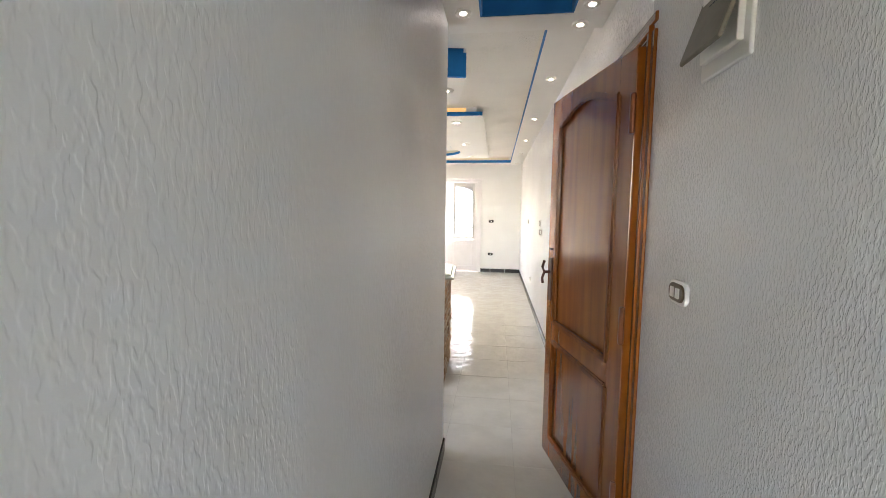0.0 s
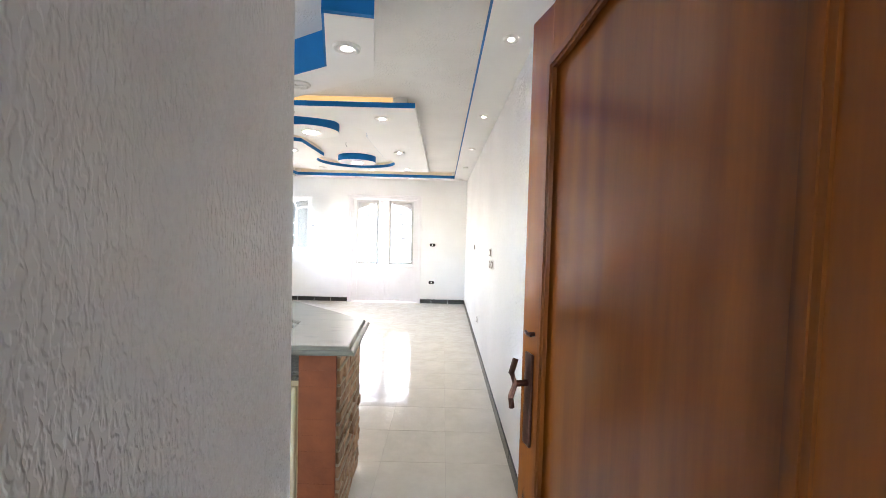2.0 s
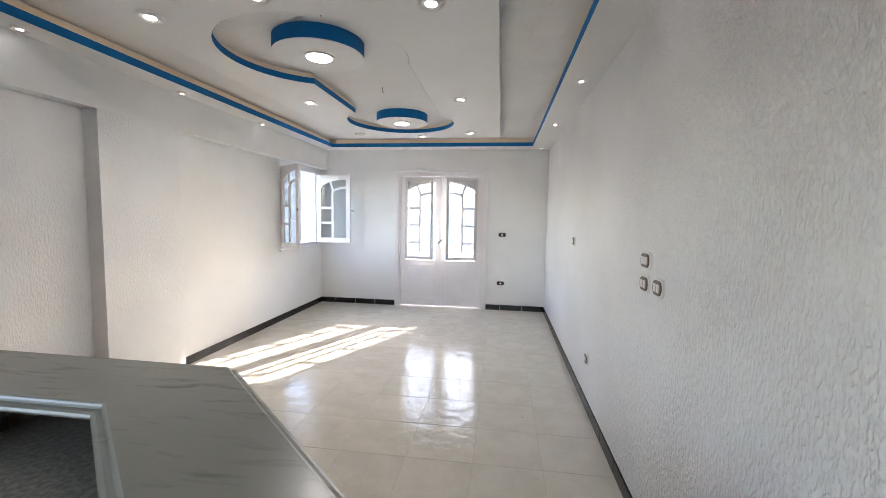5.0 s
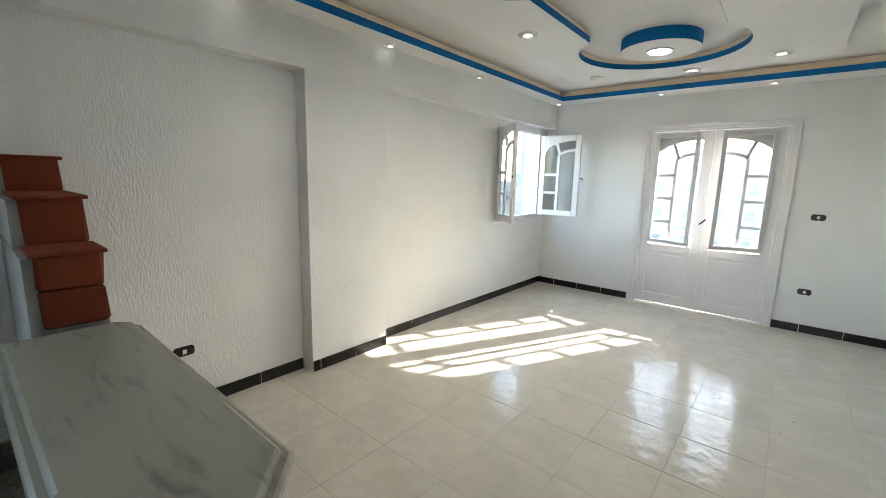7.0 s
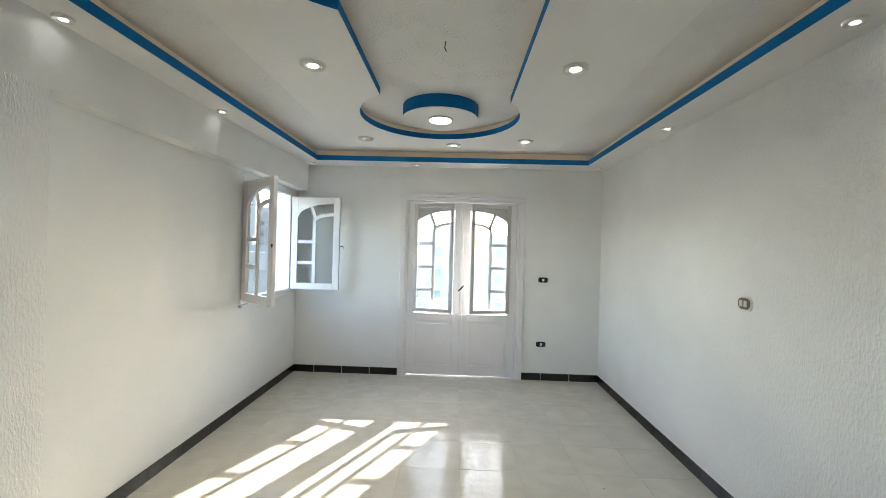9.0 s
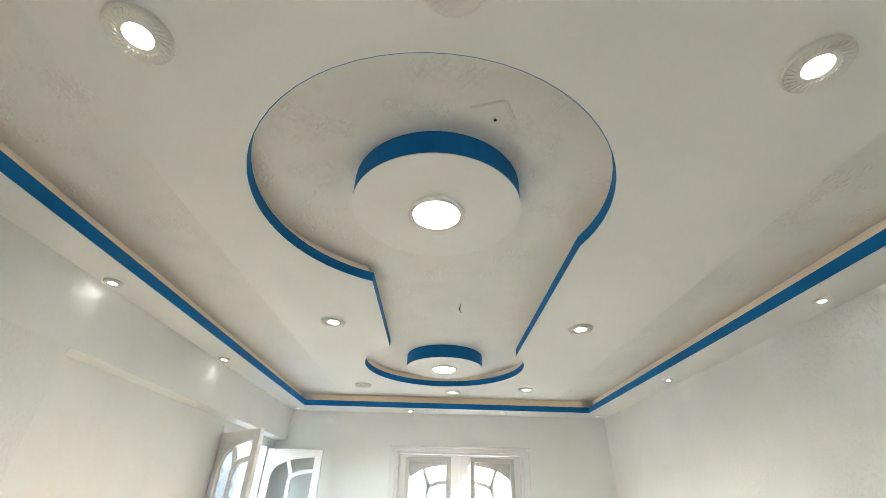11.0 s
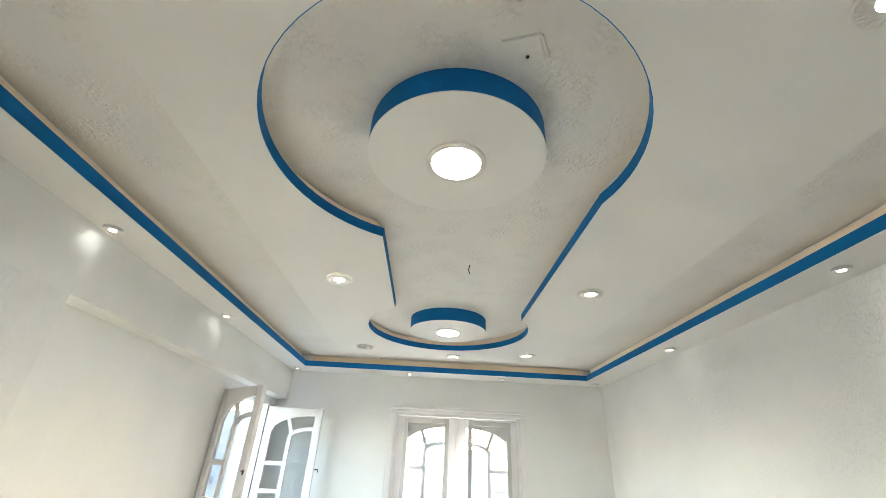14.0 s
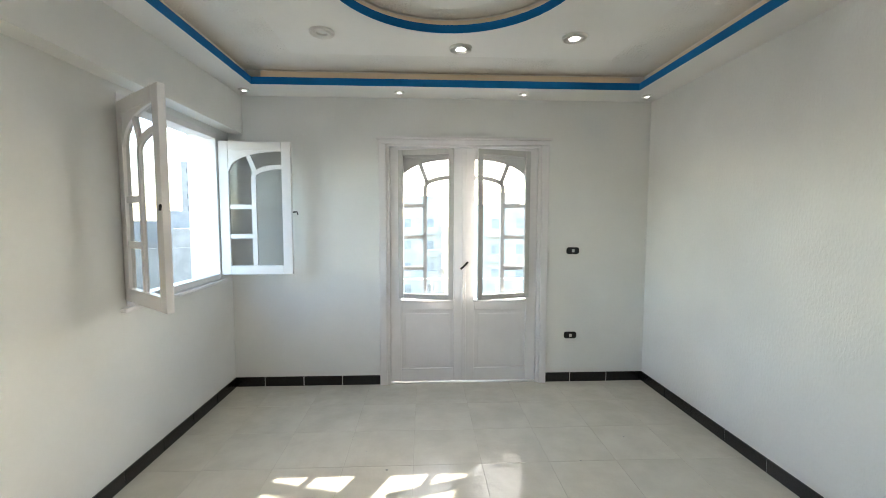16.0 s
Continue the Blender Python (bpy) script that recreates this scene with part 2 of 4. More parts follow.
HOUSE_WIN_DARK = material("facade_window_dark", (0.10, 0.10, 0.10), 0.6, vary=0.1, scale=1)
GROUND = material("dusty_ground", (0.13, 0.115, 0.095), 0.95, vary=0.1, scale=0.15)
CONCRETE = material("balcony_concrete", (0.62, 0.60, 0.56), 0.8, vary=0.06, scale=2)


# ---- building blocks ----
def box(bm, x0, y0, z0, x1, y1, z1, bevel=0.0, m=None):
    """Adds a box to bm, with its edges rounded if asked."""
    b = bmesh.new() if bevel else bm
    made = bmesh.ops.create_cube(b, size=1.0)
    t = Matrix.Translation(((x0 + x1) / 2, (y0 + y1) / 2, (z0 + z1) / 2)) @ Matrix.Diagonal((abs(x1 - x0), abs(y1 - y0), abs(z1 - z0), 1))
    bmesh.ops.transform(b, matrix=(m @ t) if m else t, verts=made["verts"])
    if bevel:
        bmesh.ops.bevel(b, geom=b.edges[:], offset=bevel, segments=2, affect="EDGES", profile=0.5)
        append(bm, b)
    return bm


def append(bm, other):
    mesh = bpy.data.meshes.new("tmp")
    other.to_mesh(mesh)
    other.free()
    bm.from_mesh(mesh)
    bpy.data.meshes.remove(mesh)


def prism(bm, outline, z0, z1, m=None, flip=False):
    """Adds an upright prism over a closed outline of (x, y)."""
    low = [bm.verts.new((x, y, z0)) for x, y in outline]
    high = [bm.verts.new((x, y, z1)) for x, y in outline]
    faces = [bm.faces.new(low[::-1]), bm.faces.new(high)]
    k = len(outline)
    for i in range(k):
        faces.append(bm.faces.new((low[i], low[(i + 1) % k], high[(i + 1) % k], high[i])))
    if m:
        bmesh.ops.transform(bm, matrix=m, verts=low + high)
    bmesh.ops.recalc_face_normals(bm, faces=faces)
    return faces


def ring(bm, cx, cy, r0, r1, z0, z1, seg=32):
    """Adds a flat ring with thickness."""
    loops = []
    for r, z in ((r0, z0), (r1, z0), (r1, z1), (r0, z1)):
        loops.append([bm.verts.new((cx + r * math.cos(2 * math.pi * i / seg), cy + r * math.sin(2 * math.pi * i / seg), z)) for i in range(seg)])
    faces = []
    for a in range(4):
        p, q = loops[a], loops[(a + 1) % 4]
        for i in range(seg):
            j = (i + 1) % seg
            faces.append(bm.faces.new((p[i], p[j], q[j], q[i])))
    bmesh.ops.recalc_face_normals(bm, faces=faces)


def disc(bm, cx, cy, r, z0, z1, seg=32):
    prism(bm, [(cx + r * math.cos(2 * math.pi * i / seg), cy + r * math.sin(2 * math.pi * i / seg)) for i in range(seg)], z0, z1)


def lathe(bm, profile, seg=24, m=None):
    """Turns (radius, z) points round the z axis."""
    loops = [[bm.verts.new((r * math.cos(2 * math.pi * i / seg), r * math.sin(2 * math.pi * i / seg), z)) for i in range(seg)] for r, z in profile]
    faces = []
    for p, q in zip(loops, loops[1:]):
        for i in range(seg):
            j = (i + 1) % seg
            faces.append(bm.faces.new((p[i], p[j], q[j], q[i])))
    faces.append(bm.faces.new(loops[0][::-1]))
    faces.append(bm.faces.new(loops[-1]))
    bmesh.ops.recalc_face_normals(bm, faces=faces)
    if m:
        bmesh.ops.transform(bm, matrix=m, verts=[v for l in loops for v in l])


def tube(bm, pts, r, seg=8):
    """A round bar along points."""
    loops = []
    for i, p in enumerate(pts):
        d = (Vector(pts[min(i + 1, len(pts) - 1)]) - Vector(pts[max(i - 1, 0)])).normalized()
        q = d.to_track_quat("Z", "Y").to_matrix()
        loops.append([bm.verts.new(Vector(p) + q @ Vector((r * math.cos(2 * math.pi * k / seg), r * math.sin(2 * math.pi * k / seg), 0))) for k in range(seg)])
    for p, q in zip(loops, loops[1:]):
        for k in range(seg):
            j = (k + 1) % seg
            bm.faces.new((p[k], p[j], q[j], q[k]))
    bm.faces.new(loops[0][::-1])
    bm.faces.new(loops[-1])
    bmesh.ops.recalc_face_normals(bm, faces=bm.faces[:])


def mesh_of(name, bm, mat, smooth=False):
    mesh = bpy.data.meshes.new(name)
    bm.to_mesh(mesh)
    bm.free()
    mesh.materials.append(mat)
    if smooth:
        for p in mesh.polygons:
            p.use_smooth = True
    return mesh


def part(name, bm, mat, parent, label="", smooth=False):
    ob = new(name, mesh_of(name, bm, mat, smooth))
    ob.parent = parent
    return tagged(ob, label=label)


def thing(name, label, category, m=None, group="", kind=""):
    ob = new(name)
    if m:
        ob.matrix_basis = m
    ob.empty_display_size = 0.1
    return tagged(ob, label, category, group, kind)


def structure(name, bm, mat, label="", category=""):
    return tagged(new(name, mesh_of(name, bm, mat)), label, category, kind="structure")


# ---- shell ----
Y0, YF, XL, XC, ZC = -2.2, 10.0, -3.735, -3.612, 2.697      # back, far wall, left wall, column face, rough ceiling
HALL_X, HALL_Y = -0.846, 2.489                            # hall's left wall and its end
KY = 1.2                                                # kitchen's back wall
DOOR_Y0, DOOR_Y1, DOOR_Z = 1.795, 2.645, 2.115             # opening of the wooden door
WY0, WY1, WZ0, WZ1 = 8.70, 9.82, 1.005, 2.195             # window opening in the left wall
BX0, BX1, BZ = -2.375, -0.99, 2.16                       # balcony door opening

bm = bmesh.new()
box(bm, 0, Y0, 0, 0.15, DOOR_Y0, ZC)
structure("wall_right_hall", bm, WALL_HALL, "white stuccoed hall wall beside the wooden door", "wall")
bm = bmesh.new()
box(bm, 0, DOOR_Y1, 0, 0.15, YF, ZC)
box(bm, 0, DOOR_Y0, DOOR_Z, 0.15, DOOR_Y1, ZC)
structure("wall_right", bm, WALL_GRAIN, "white rough-stuccoed long wall with a wooden door", "wall")

bm = bmesh.new()
box(bm, XL - 0.25, YF, -0.2, BX0, YF + 0.25, ZC + 0.2)
box(bm, BX1, YF, -0.2, 0.15, YF + 0.25, ZC + 0.2)
box(bm, BX0, YF, BZ, BX1, YF + 0.25, ZC + 0.2)
structure("wall_far", bm, WALL_SMOOTH, "plain white painted wall round the balcony door", "wall")

bm = bmesh.new()
box(bm, XL - 0.25, KY, 0, XL, 1.9, ZC)
box(bm, XL - 0.25, 3.4, 0, XL, 6.4, ZC)
box(bm, XL - 0.25, 1.9, 0, XL, 3.4, 1.0)
box(bm, XL - 0.25, 1.9, 2.2, XL, 3.4, ZC)
structure("wall_recess", bm, WALL, "white stuccoed wall in the recess beside the pilaster", "wall")
bm = bmesh.new()
box(bm, XL - 0.25, 6.4, 0, XL, WY0, ZC)
box(bm, XL - 0.25, WY1, 0, XL, YF, ZC)
box(bm, XL - 0.25, WY0, 0, XL, WY1, WZ0)
box(bm, XL - 0.25, WY0, WZ1, XL, WY1, ZC)
structure("wall_left", bm, WALL_SMOOTH, "smooth white painted wall with a casement window", "wall")
bm = bmesh.new()
box(bm, XL, 6.01, 0, XC, 6.765, 2.24)
structure("column", bm, WALL, "white stuccoed pilaster beside the wall recess", "column")
bm = bmesh.new()
box(bm, XL, KY, 2.24, XC, YF, ZC)
structure("beam", bm, WALL_SMOOTH, "white plastered ceiling beam above the wall recess", "beam")

bm = bmesh.new()
box(bm, HALL_X - 0.12, Y0, 0, HALL_X, HALL_Y, ZC, bevel=0.012)
structure("wall_hall", bm, WALL_WORN, "white rough-stuccoed hall wall ending in a free edge", "wall")
bm = bmesh.new()
box(bm, XL - 0.25, KY - 0.12, 0, HALL_X - 0.12, KY, ZC)
structure("wall_kitchen", bm, WALL, "plain white kitchen back wall", "wall")
# unseen end wall, its opening added to let light into the hall
bm = bmesh.new()
box(bm, HALL_X - 0.12, Y0 - 0.12, 0, 0.15, Y0, 0.9)
box(bm, HALL_X - 0.12, Y0 - 0.12, 2.3, 0.15, Y0, ZC)
box(bm, HALL_X - 0.12, Y0 - 0.12, 0.9, -0.85, Y0, 2.3)
box(bm, -0.05, Y0 - 0.12, 0.9, 0.15, Y0, 2.3)
structure("wall_back", bm, WALL, "unseen plain white hall end wall with an added window opening", "wall")
bm = bmesh.new()
box(bm, 0.15, 1.5, -0.05, 1.6, 1.6, ZC)
box(bm, 0.15, 3.1, -0.05, 1.6, 3.2, ZC)
box(bm, 1.5, 1.6, -0.05, 1.6, 3.1, ZC)
box(bm, 0.15, 1.6, -0.05, 1.5, 3.1, 0)
structure("wall_side_room", bm, WALL_SMOOTH, "plain walls of the unlit room behind the door", "wall")

bm = bmesh.new()
box(bm, XL - 0.25, Y0 - 0.12, ZC, 1.6, YF + 0.25, ZC + 0.2)
structure("ceiling", bm, CEIL_ROUGH, "rough white-plastered ceiling above the hung panels", "ceiling")
bm = bmesh.new()
box(bm, XL - 0.25, Y0 - 0.12, -0.2, 0.15, YF, -0.0015)
floor = structure("floor", bm, GROUT, "glossy cream ceramic tile floor with thin joints", "floor")

# ---- hung gypsum ceiling ----
BAND, LIPH = 2.56, 0.058
BXR, BXL, BYF, BY0, SET = -0.275, -3.40, 9.69, 2.62, 0.075


def border(bm, z0, z1, back):
    """The ceiling's border, its inner edge moved back."""
    box(bm, BXR + back, BY0, z0, 0, YF, z1)
    box(bm, XC, 4.4, z0, BXL - back, YF, z1)
    box(bm, BXL - back, BYF + back, z0, BXR + back, YF, z1)


bm = bmesh.new()
border(bm, BAND, BAND + LIPH, 0)
border(bm, BAND + LIPH, ZC, SET)
structure("ceiling_band", bm, GYPSUM, "white gypsum ceiling border carrying spotlights", "ceiling")
bm = bmesh.new()
box(bm, BXR - 0.003, BY0, BAND + 0.002, BXR, BYF, BAND + LIPH)
box(bm, BXL, 4.4, BAND + 0.002, BXL + 0.003, BYF, BAND + LIPH)
box(bm, BXL, BYF - 0.003, BAND + 0.002, BXR, BYF, BAND + LIPH)
structure("ceiling_trim", bm, BLUE, "blue painted edge of the gypsum ceiling border", "trim")
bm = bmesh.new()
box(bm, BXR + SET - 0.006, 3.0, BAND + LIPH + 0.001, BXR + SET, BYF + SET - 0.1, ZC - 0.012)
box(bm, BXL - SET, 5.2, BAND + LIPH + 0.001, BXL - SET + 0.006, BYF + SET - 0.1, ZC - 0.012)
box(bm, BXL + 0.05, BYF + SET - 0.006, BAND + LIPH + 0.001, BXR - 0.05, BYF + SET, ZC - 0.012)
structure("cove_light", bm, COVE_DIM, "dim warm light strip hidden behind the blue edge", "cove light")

PX0, PX1, PY0, PY1, PZ = -2.92, -0.755, 5.182, 9.16, 2.597
C1, R1, C2, R2, NX0, NX1 = (-2.012, 6.165), 0.640, (-1.912, 8.20), 0.622, -2.302, -1.402


def keyhole(off=0.0):
    """Outline of two round holes joined by a neck, counterclockwise, shrunk by off."""
    r1, r2, a, b = R1 - off, R2 - off, NX0 + off, NX1 - off
    s1 = math.acos((a - C1[0]) / r1)
    e1 = math.acos(min((b - C1[0]) / r1, 1.0)) if b - C1[0] < r1 else 0.0
    s2 = math.acos((a - C2[0]) / r2)
    e2 = math.acos((b - C2[0]) / r2)
    pts = []
    for i in range(49):
        q = s1 + (2 * math.pi + e1 - s1) * i / 48
        pts.append((C1[0] + r1 * math.cos(q), C1[1] + r1 * math.sin(q)))
    for i in range(41):
        q = -e2 + (e2 + 2 * math.pi - s2) * i / 40
        pts.append((C2[0] + r2 * math.cos(q), C2[1] + r2 * math.sin(q)))
    return pts


def cut_sheet(bm, x0, y0, x1, y1, hole, z0, z1):
    """A slab with a hole through it."""
    for z in (z0, z1):
        outer = [bm.verts.new((x, y, z)) for x, y in ((x0, y0), (x1, y0), (x1, y1), (x0, y1))]
        inner = [bm.verts.new((x, y, z)) for x, y in hole]
        edges = [bm.edges.new((l[i], l[(i + 1) % len(l)])) for l in (outer, inner) for i in range(len(l))]
        bmesh.ops.triangle_fill(bm, edges=edges, use_beauty=True, use_dissolve=False)
    side(bm, [(x0, y0), (x1, y0), (x1, y1), (x0, y1)], z0, z1)
    side(bm, hole, z0, z1)


def side(bm, outline, z0, z1, closed=True):
    low = [bm.verts.new((x, y, z0)) for x, y in outline]
    high = [bm.verts.new((x, y, z1)) for x, y in outline]
    k = len(outline)
    for i in range(k if closed else k - 1):
        j = (i + 1) % k
        bm.faces.new((low[i], low[j], high[j], high[i]))


def wall_strip(bm, outer, inner, z0, z1):
    """A thin upright strip between two alike closed outlines."""
    k = len(outer)
    v = [[bm.verts.new((x, y, z)) for x, y in l] for l, z in ((outer, z0), (inner, z0), (inner, z1), (outer, z1))]
    for a in range(4):
        p, q = v[a], v[(a + 1) % 4]
        for i in range(k):
            j = (i + 1) % k
            bm.faces.new((p[i], p[j], q[j], q[i]))
    bmesh.ops.recalc_face_normals(bm, faces=bm.faces[:])


HOLE = keyhole()
PL, SETF = 0.048, 0.006
bm = bmesh.new()
cut_sheet(bm, PX0, PY0, PX1, PY1, HOLE, PZ, PZ + PL)
cut_sheet(bm, PX0 + SET, PY0 + SETF, PX1 - SET, PY1 - SET, keyhole(-0.035), PZ + PL, ZC)
structure("ceiling_panel", bm, GYPSUM, "white hung gypsum panel with a keyhole-shaped cutout", "ceiling panel")
bm = bmesh.new()
wall_strip(bm, HOLE, keyhole(0.003), PZ + 0.002, PZ + PL)
structure("cutout_trim", bm, BLUE, "blue painted inner edge of the ceiling cutout", "trim")
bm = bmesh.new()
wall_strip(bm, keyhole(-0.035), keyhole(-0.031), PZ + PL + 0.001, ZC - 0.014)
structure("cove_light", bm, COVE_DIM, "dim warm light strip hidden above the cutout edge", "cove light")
bm = bmesh.new()
box(bm, PX0, PY0 - 0.003, PZ + 0.002, PX1, PY0, PZ + PL)
structure("panel_trim", bm, BLUE, "blue painted front edge of the hung ceiling panel", "trim")
bm = bmesh.new()
box(bm, PX0 + 0.22, PY0 + 0.001, PZ + PL + 0.001, PX1 - 0.2, PY0 + SETF, ZC - 0.008)
structure("cove_light", bm, COVE, "dim warm light strip behind the panel's blue edge", "cove light")


def ceiling_disc(cx, cy, r):
    ob = thing("ceiling_disc", "round white gypsum disc with blue rim and a lit lamp", "ceiling lamp", pose(cx, cy, PZ), group="ceiling discs")
    bm = bmesh.new()
    ring(bm, 0, 0, 0.085, r - 0.008, 0.004, ZC - PZ, 64)
    ring(bm, 0, 0, 0.085, r, 0.0, 0.004, 64)
    part("disc_plate", bm, GYPSUM, ob)
    bm = bmesh.new()
    ring(bm, 0, 0, r - 0.008, r, 0.0045, ZC - PZ - 0.001, 64)
    part("rim", bm, BLUE, ob, "blue painted rim")
    bm = bmesh.new()
    ring(bm, 0, 0, 0.085, 0.105, -0.010, 0.002, 40)
    part("lamp_ring", bm, PLATE, ob)
    bm = bmesh.new()
    disc(bm, 0, 0, 0.0845, 0.004, 0.012, 40)
    part("lamp_glass", bm, LAMP_DISC, ob, "bright lit lamp face")
    return ob


ceiling_disc(-1.996, 6.165, 0.308)
ceiling_disc(-1.91, 8.235, 0.30)

# the bar's ceiling strip over the kitchen counter
STRIP = [(-1.04, 3.365), (-0.82, 3.405), (-0.94, 4.12), (-1.70, 4.64), (-3.39, 4.64), (-3.39, 4.36), (-1.81, 4.36), (-1.20, 3.975)]
STRIP_Z = 2.48
bm = bmesh.new()
prism(bm, STRIP, STRIP_Z, ZC)
structure("kitchen_ceiling_strip", bm, GYPSUM, "white hung gypsum strip following the bar counter", "ceiling panel")
bm = bmesh.new()


def lip(bm, a, b, z0, z1, out):
    a, b = Vector((*a, 0)), Vector((*b, 0))
    n = Vector((b.y - a.y, a.x - b.x, 0)).normalized() * out
    prism(bm, [(a.x, a.y), (b.x, b.y), (b.x + n.x, b.y + n.y), (a.x + n.x, a.y + n.y)], z0, z1)


lip(bm, STRIP[0], STRIP[1], STRIP_Z + 0.002, 2.66, 0.03)
lip(bm, STRIP[0], (-0.84, 3.4015), 2.66, ZC, 0.012)
for a, b in ((7, 0), (6, 7), (5, 6)):
    lip(bm, STRIP[a], STRIP[b], STRIP_Z + 0.002, ZC, 0.012)
structure("kitchen_strip_trim", bm, BLUE, "blue painted inner edge of the kitchen ceiling strip", "trim")

# the hall's lower ceiling with its recess
bm = bmesh.new()
hx0, hx1, hy0, hy1, hz = -0.668, -0.185, 0.0, 2.415, 2.48
box(bm, HALL_X, Y0, hz, hx0, 2.60, ZC)
box(bm, hx1, Y0, hz, 0, 2.60, ZC)
box(bm, hx0, Y0, hz, hx1, hy0, ZC)
box(bm, hx0, hy1, hz, hx1, 2.60, ZC)
structure("hall_ceiling", bm, GYPSUM, "lower white gypsum hall ceiling with a recess", "ceiling")
bm = bmesh.new()
box(bm, hx0, hy1 - 0.012, hz + 0.004, hx1, hy1, ZC)
box(bm, hx0, hy0, hz + 0.004, hx0 + 0.012, hy1 - 0.012, ZC)
box(bm, hx1 - 0.012, hy0, hz + 0.004, hx1, hy1 - 0.012, ZC)
structure("hall_recess_trim", bm, BLUE, "blue painted inner edge of the hall ceiling recess", "trim")


# ---- spotlights ----
def spotlight(name, label, r, lit, swirl):
    ob = thing(name, label, "spotlight", group="ceiling spotlights")
    bm = bmesh.new()
    k = 0.40
    lathe(bm, [(r, 0.0), (r, -0.010), (r * 0.95, -0.014), (r * 0.90, -0.012), (r * (k + 0.14), -0.012), (r * (k + 0.04), -0.011), (r * k, 0.0)], 32)
    part("bezel", bm, PLATE, ob, smooth=False)
    if swirl:
        for i in range(28):
            a = 2 * math.pi * i / 28
            bm = bmesh.new()
            box(bm, r * 0.58, -0.0022, -0.0150, r * 0.92, 0.0022, -0.0085, m=pose(0, 0, 0, 0, 0, math.degrees(a)) @ Matrix.Translation((r * 0.79, 0, 0)) @ pose(0, 0, 0, 0, 0, 28) @ Matrix.Translation((-r * 0.79, 0, 0)))
            part("fin", bm, PLATE, ob)
    bm = bmesh.new()
    disc(bm, 0, 0, r * (k - 0.01), -0.0015, 0.0, 28)
    part("lamp_face", bm, LAMP_ON if lit else LAMP_OFF, ob, "glowing lamp face" if lit else "unlit white lamp face")
    return ob


small = spotlight("spotlight", "small round recessed ceiling spotlight, lit", 0.042, True, False)
small.matrix_basis = pose(-0.137, 9.822, BAND)
for x, y in ((-1.202, 9.822), (-2.246, 9.822), (-3.51, 9.822), (-0.137, 8.217), (-0.137, 6.706), (-0.137, 5.224), (-0.137, 3.724),
             (-3.545, 7.992), (-3.547, 6.748), (-3.52, 5.485)):
    copy_thing(small, pose(x, y, BAND))
for x, y in ((-0.751, 2.339), (-0.115, 2.307), (-0.13, 2.53), (-0.755, 1.0), (-0.11, 1.0)):
    copy_thing(small, pose(x, y, hz))
big = spotlight("spotlight", "round ceiling spotlight with a swirled white rim, lit", 0.074, True, True)
big.matrix_basis = pose(-2.690, 5.505, PZ)
for x, y in ((-1.098, 5.520), (-2.598, 7.268), (-1.120, 7.268), (-1.808, 9.02), (-1.136, 8.83), (-1.967, 5.363)):
    copy_thing(big, pose(x, y, PZ))
off = spotlight("spotlight", "round ceiling spotlight with a swirled white rim, unlit", 0.074, False, True)
off.matrix_basis = pose(-2.64, 8.832, PZ)
copy_thing(off, pose(-2.50, 4.50, STRIP_Z))
copy_thing(off, pose(-1.47, 4.285, STRIP_Z))
copy_thing(big, pose(-1.016, 3.705, STRIP_Z))

# shallow marks left in the plaster above the cutout
bm = bmesh.new()
for p, q in (((-1.90, 5.765), (-1.80, 5.735)), ((-1.80, 5.735), (-1.765, 5.80))):
    p, q = Vector((*p, ZC - 0.001)), Vector((*q, ZC - 0.001))
    tube(bm, [p, q], 0.007, 6)
tagged(new("plaster_ridge", mesh_of("plaster_ridge", bm, CEIL_ROUGH)), "small angled ridge left in the ceiling plaster", "plaster mark", kind="structure")
bm = bmesh.new()
disc(bm, -1.821, 5.806, 0.005, ZC - 0.002, ZC + 0.002, 12)
tagged(new("ceiling_hole", mesh_of("ceiling_hole", bm, PLATE_BLACK)), "tiny dark drill hole in the ceiling plaster", "hole", kind="structure")
bm = bmesh.new()
tube(bm, [(-1.844, 7.188, ZC), (-1.85, 7.20, ZC - 0.03), (-1.84, 7.215, ZC - 0.045)], 0.003, 6)
tagged(new("ceiling_hook", mesh_of("ceiling_hook", bm, DARK_METAL)), "thin bent wire hook hanging from the ceiling", "hook")


# ---- windows and doors ----
def bar(bm, p, q, w, d0, d1):
    """A flat bar from p to q in a leaf's own plane (u, v), w wide, from depth d0 to d1."""
    p, q = Vector(p), Vector(q)
    t = (q - p).normalized()
    n = Vector((-t.y, t.x)) * (w / 2)
    c = [p + n, p - n, q - n, q + n]
    v = [[bm.verts.new((a.x, d, a.y)) for a in c] for d in (d0, d1)]
    f = [bm.faces.new(v[0]), bm.faces.new(v[1][::-1])]
    for i in range(4):
        f.append(bm.faces.new((v[0][i], v[0][(i + 1) % 4], v[1][(i + 1) % 4], v[1][i])))
    bmesh.ops.recalc_face_normals(bm, faces=f)


def arch(u, s, w, v1, v2):
    """Height of the quarter arch, low at the hinge and high at the meeting stile."""
    k = (w - s - u) / (w - 2 * s)
    return v1 + (v2 - v1) * math.sqrt(max(0.0, 1 - k * k))


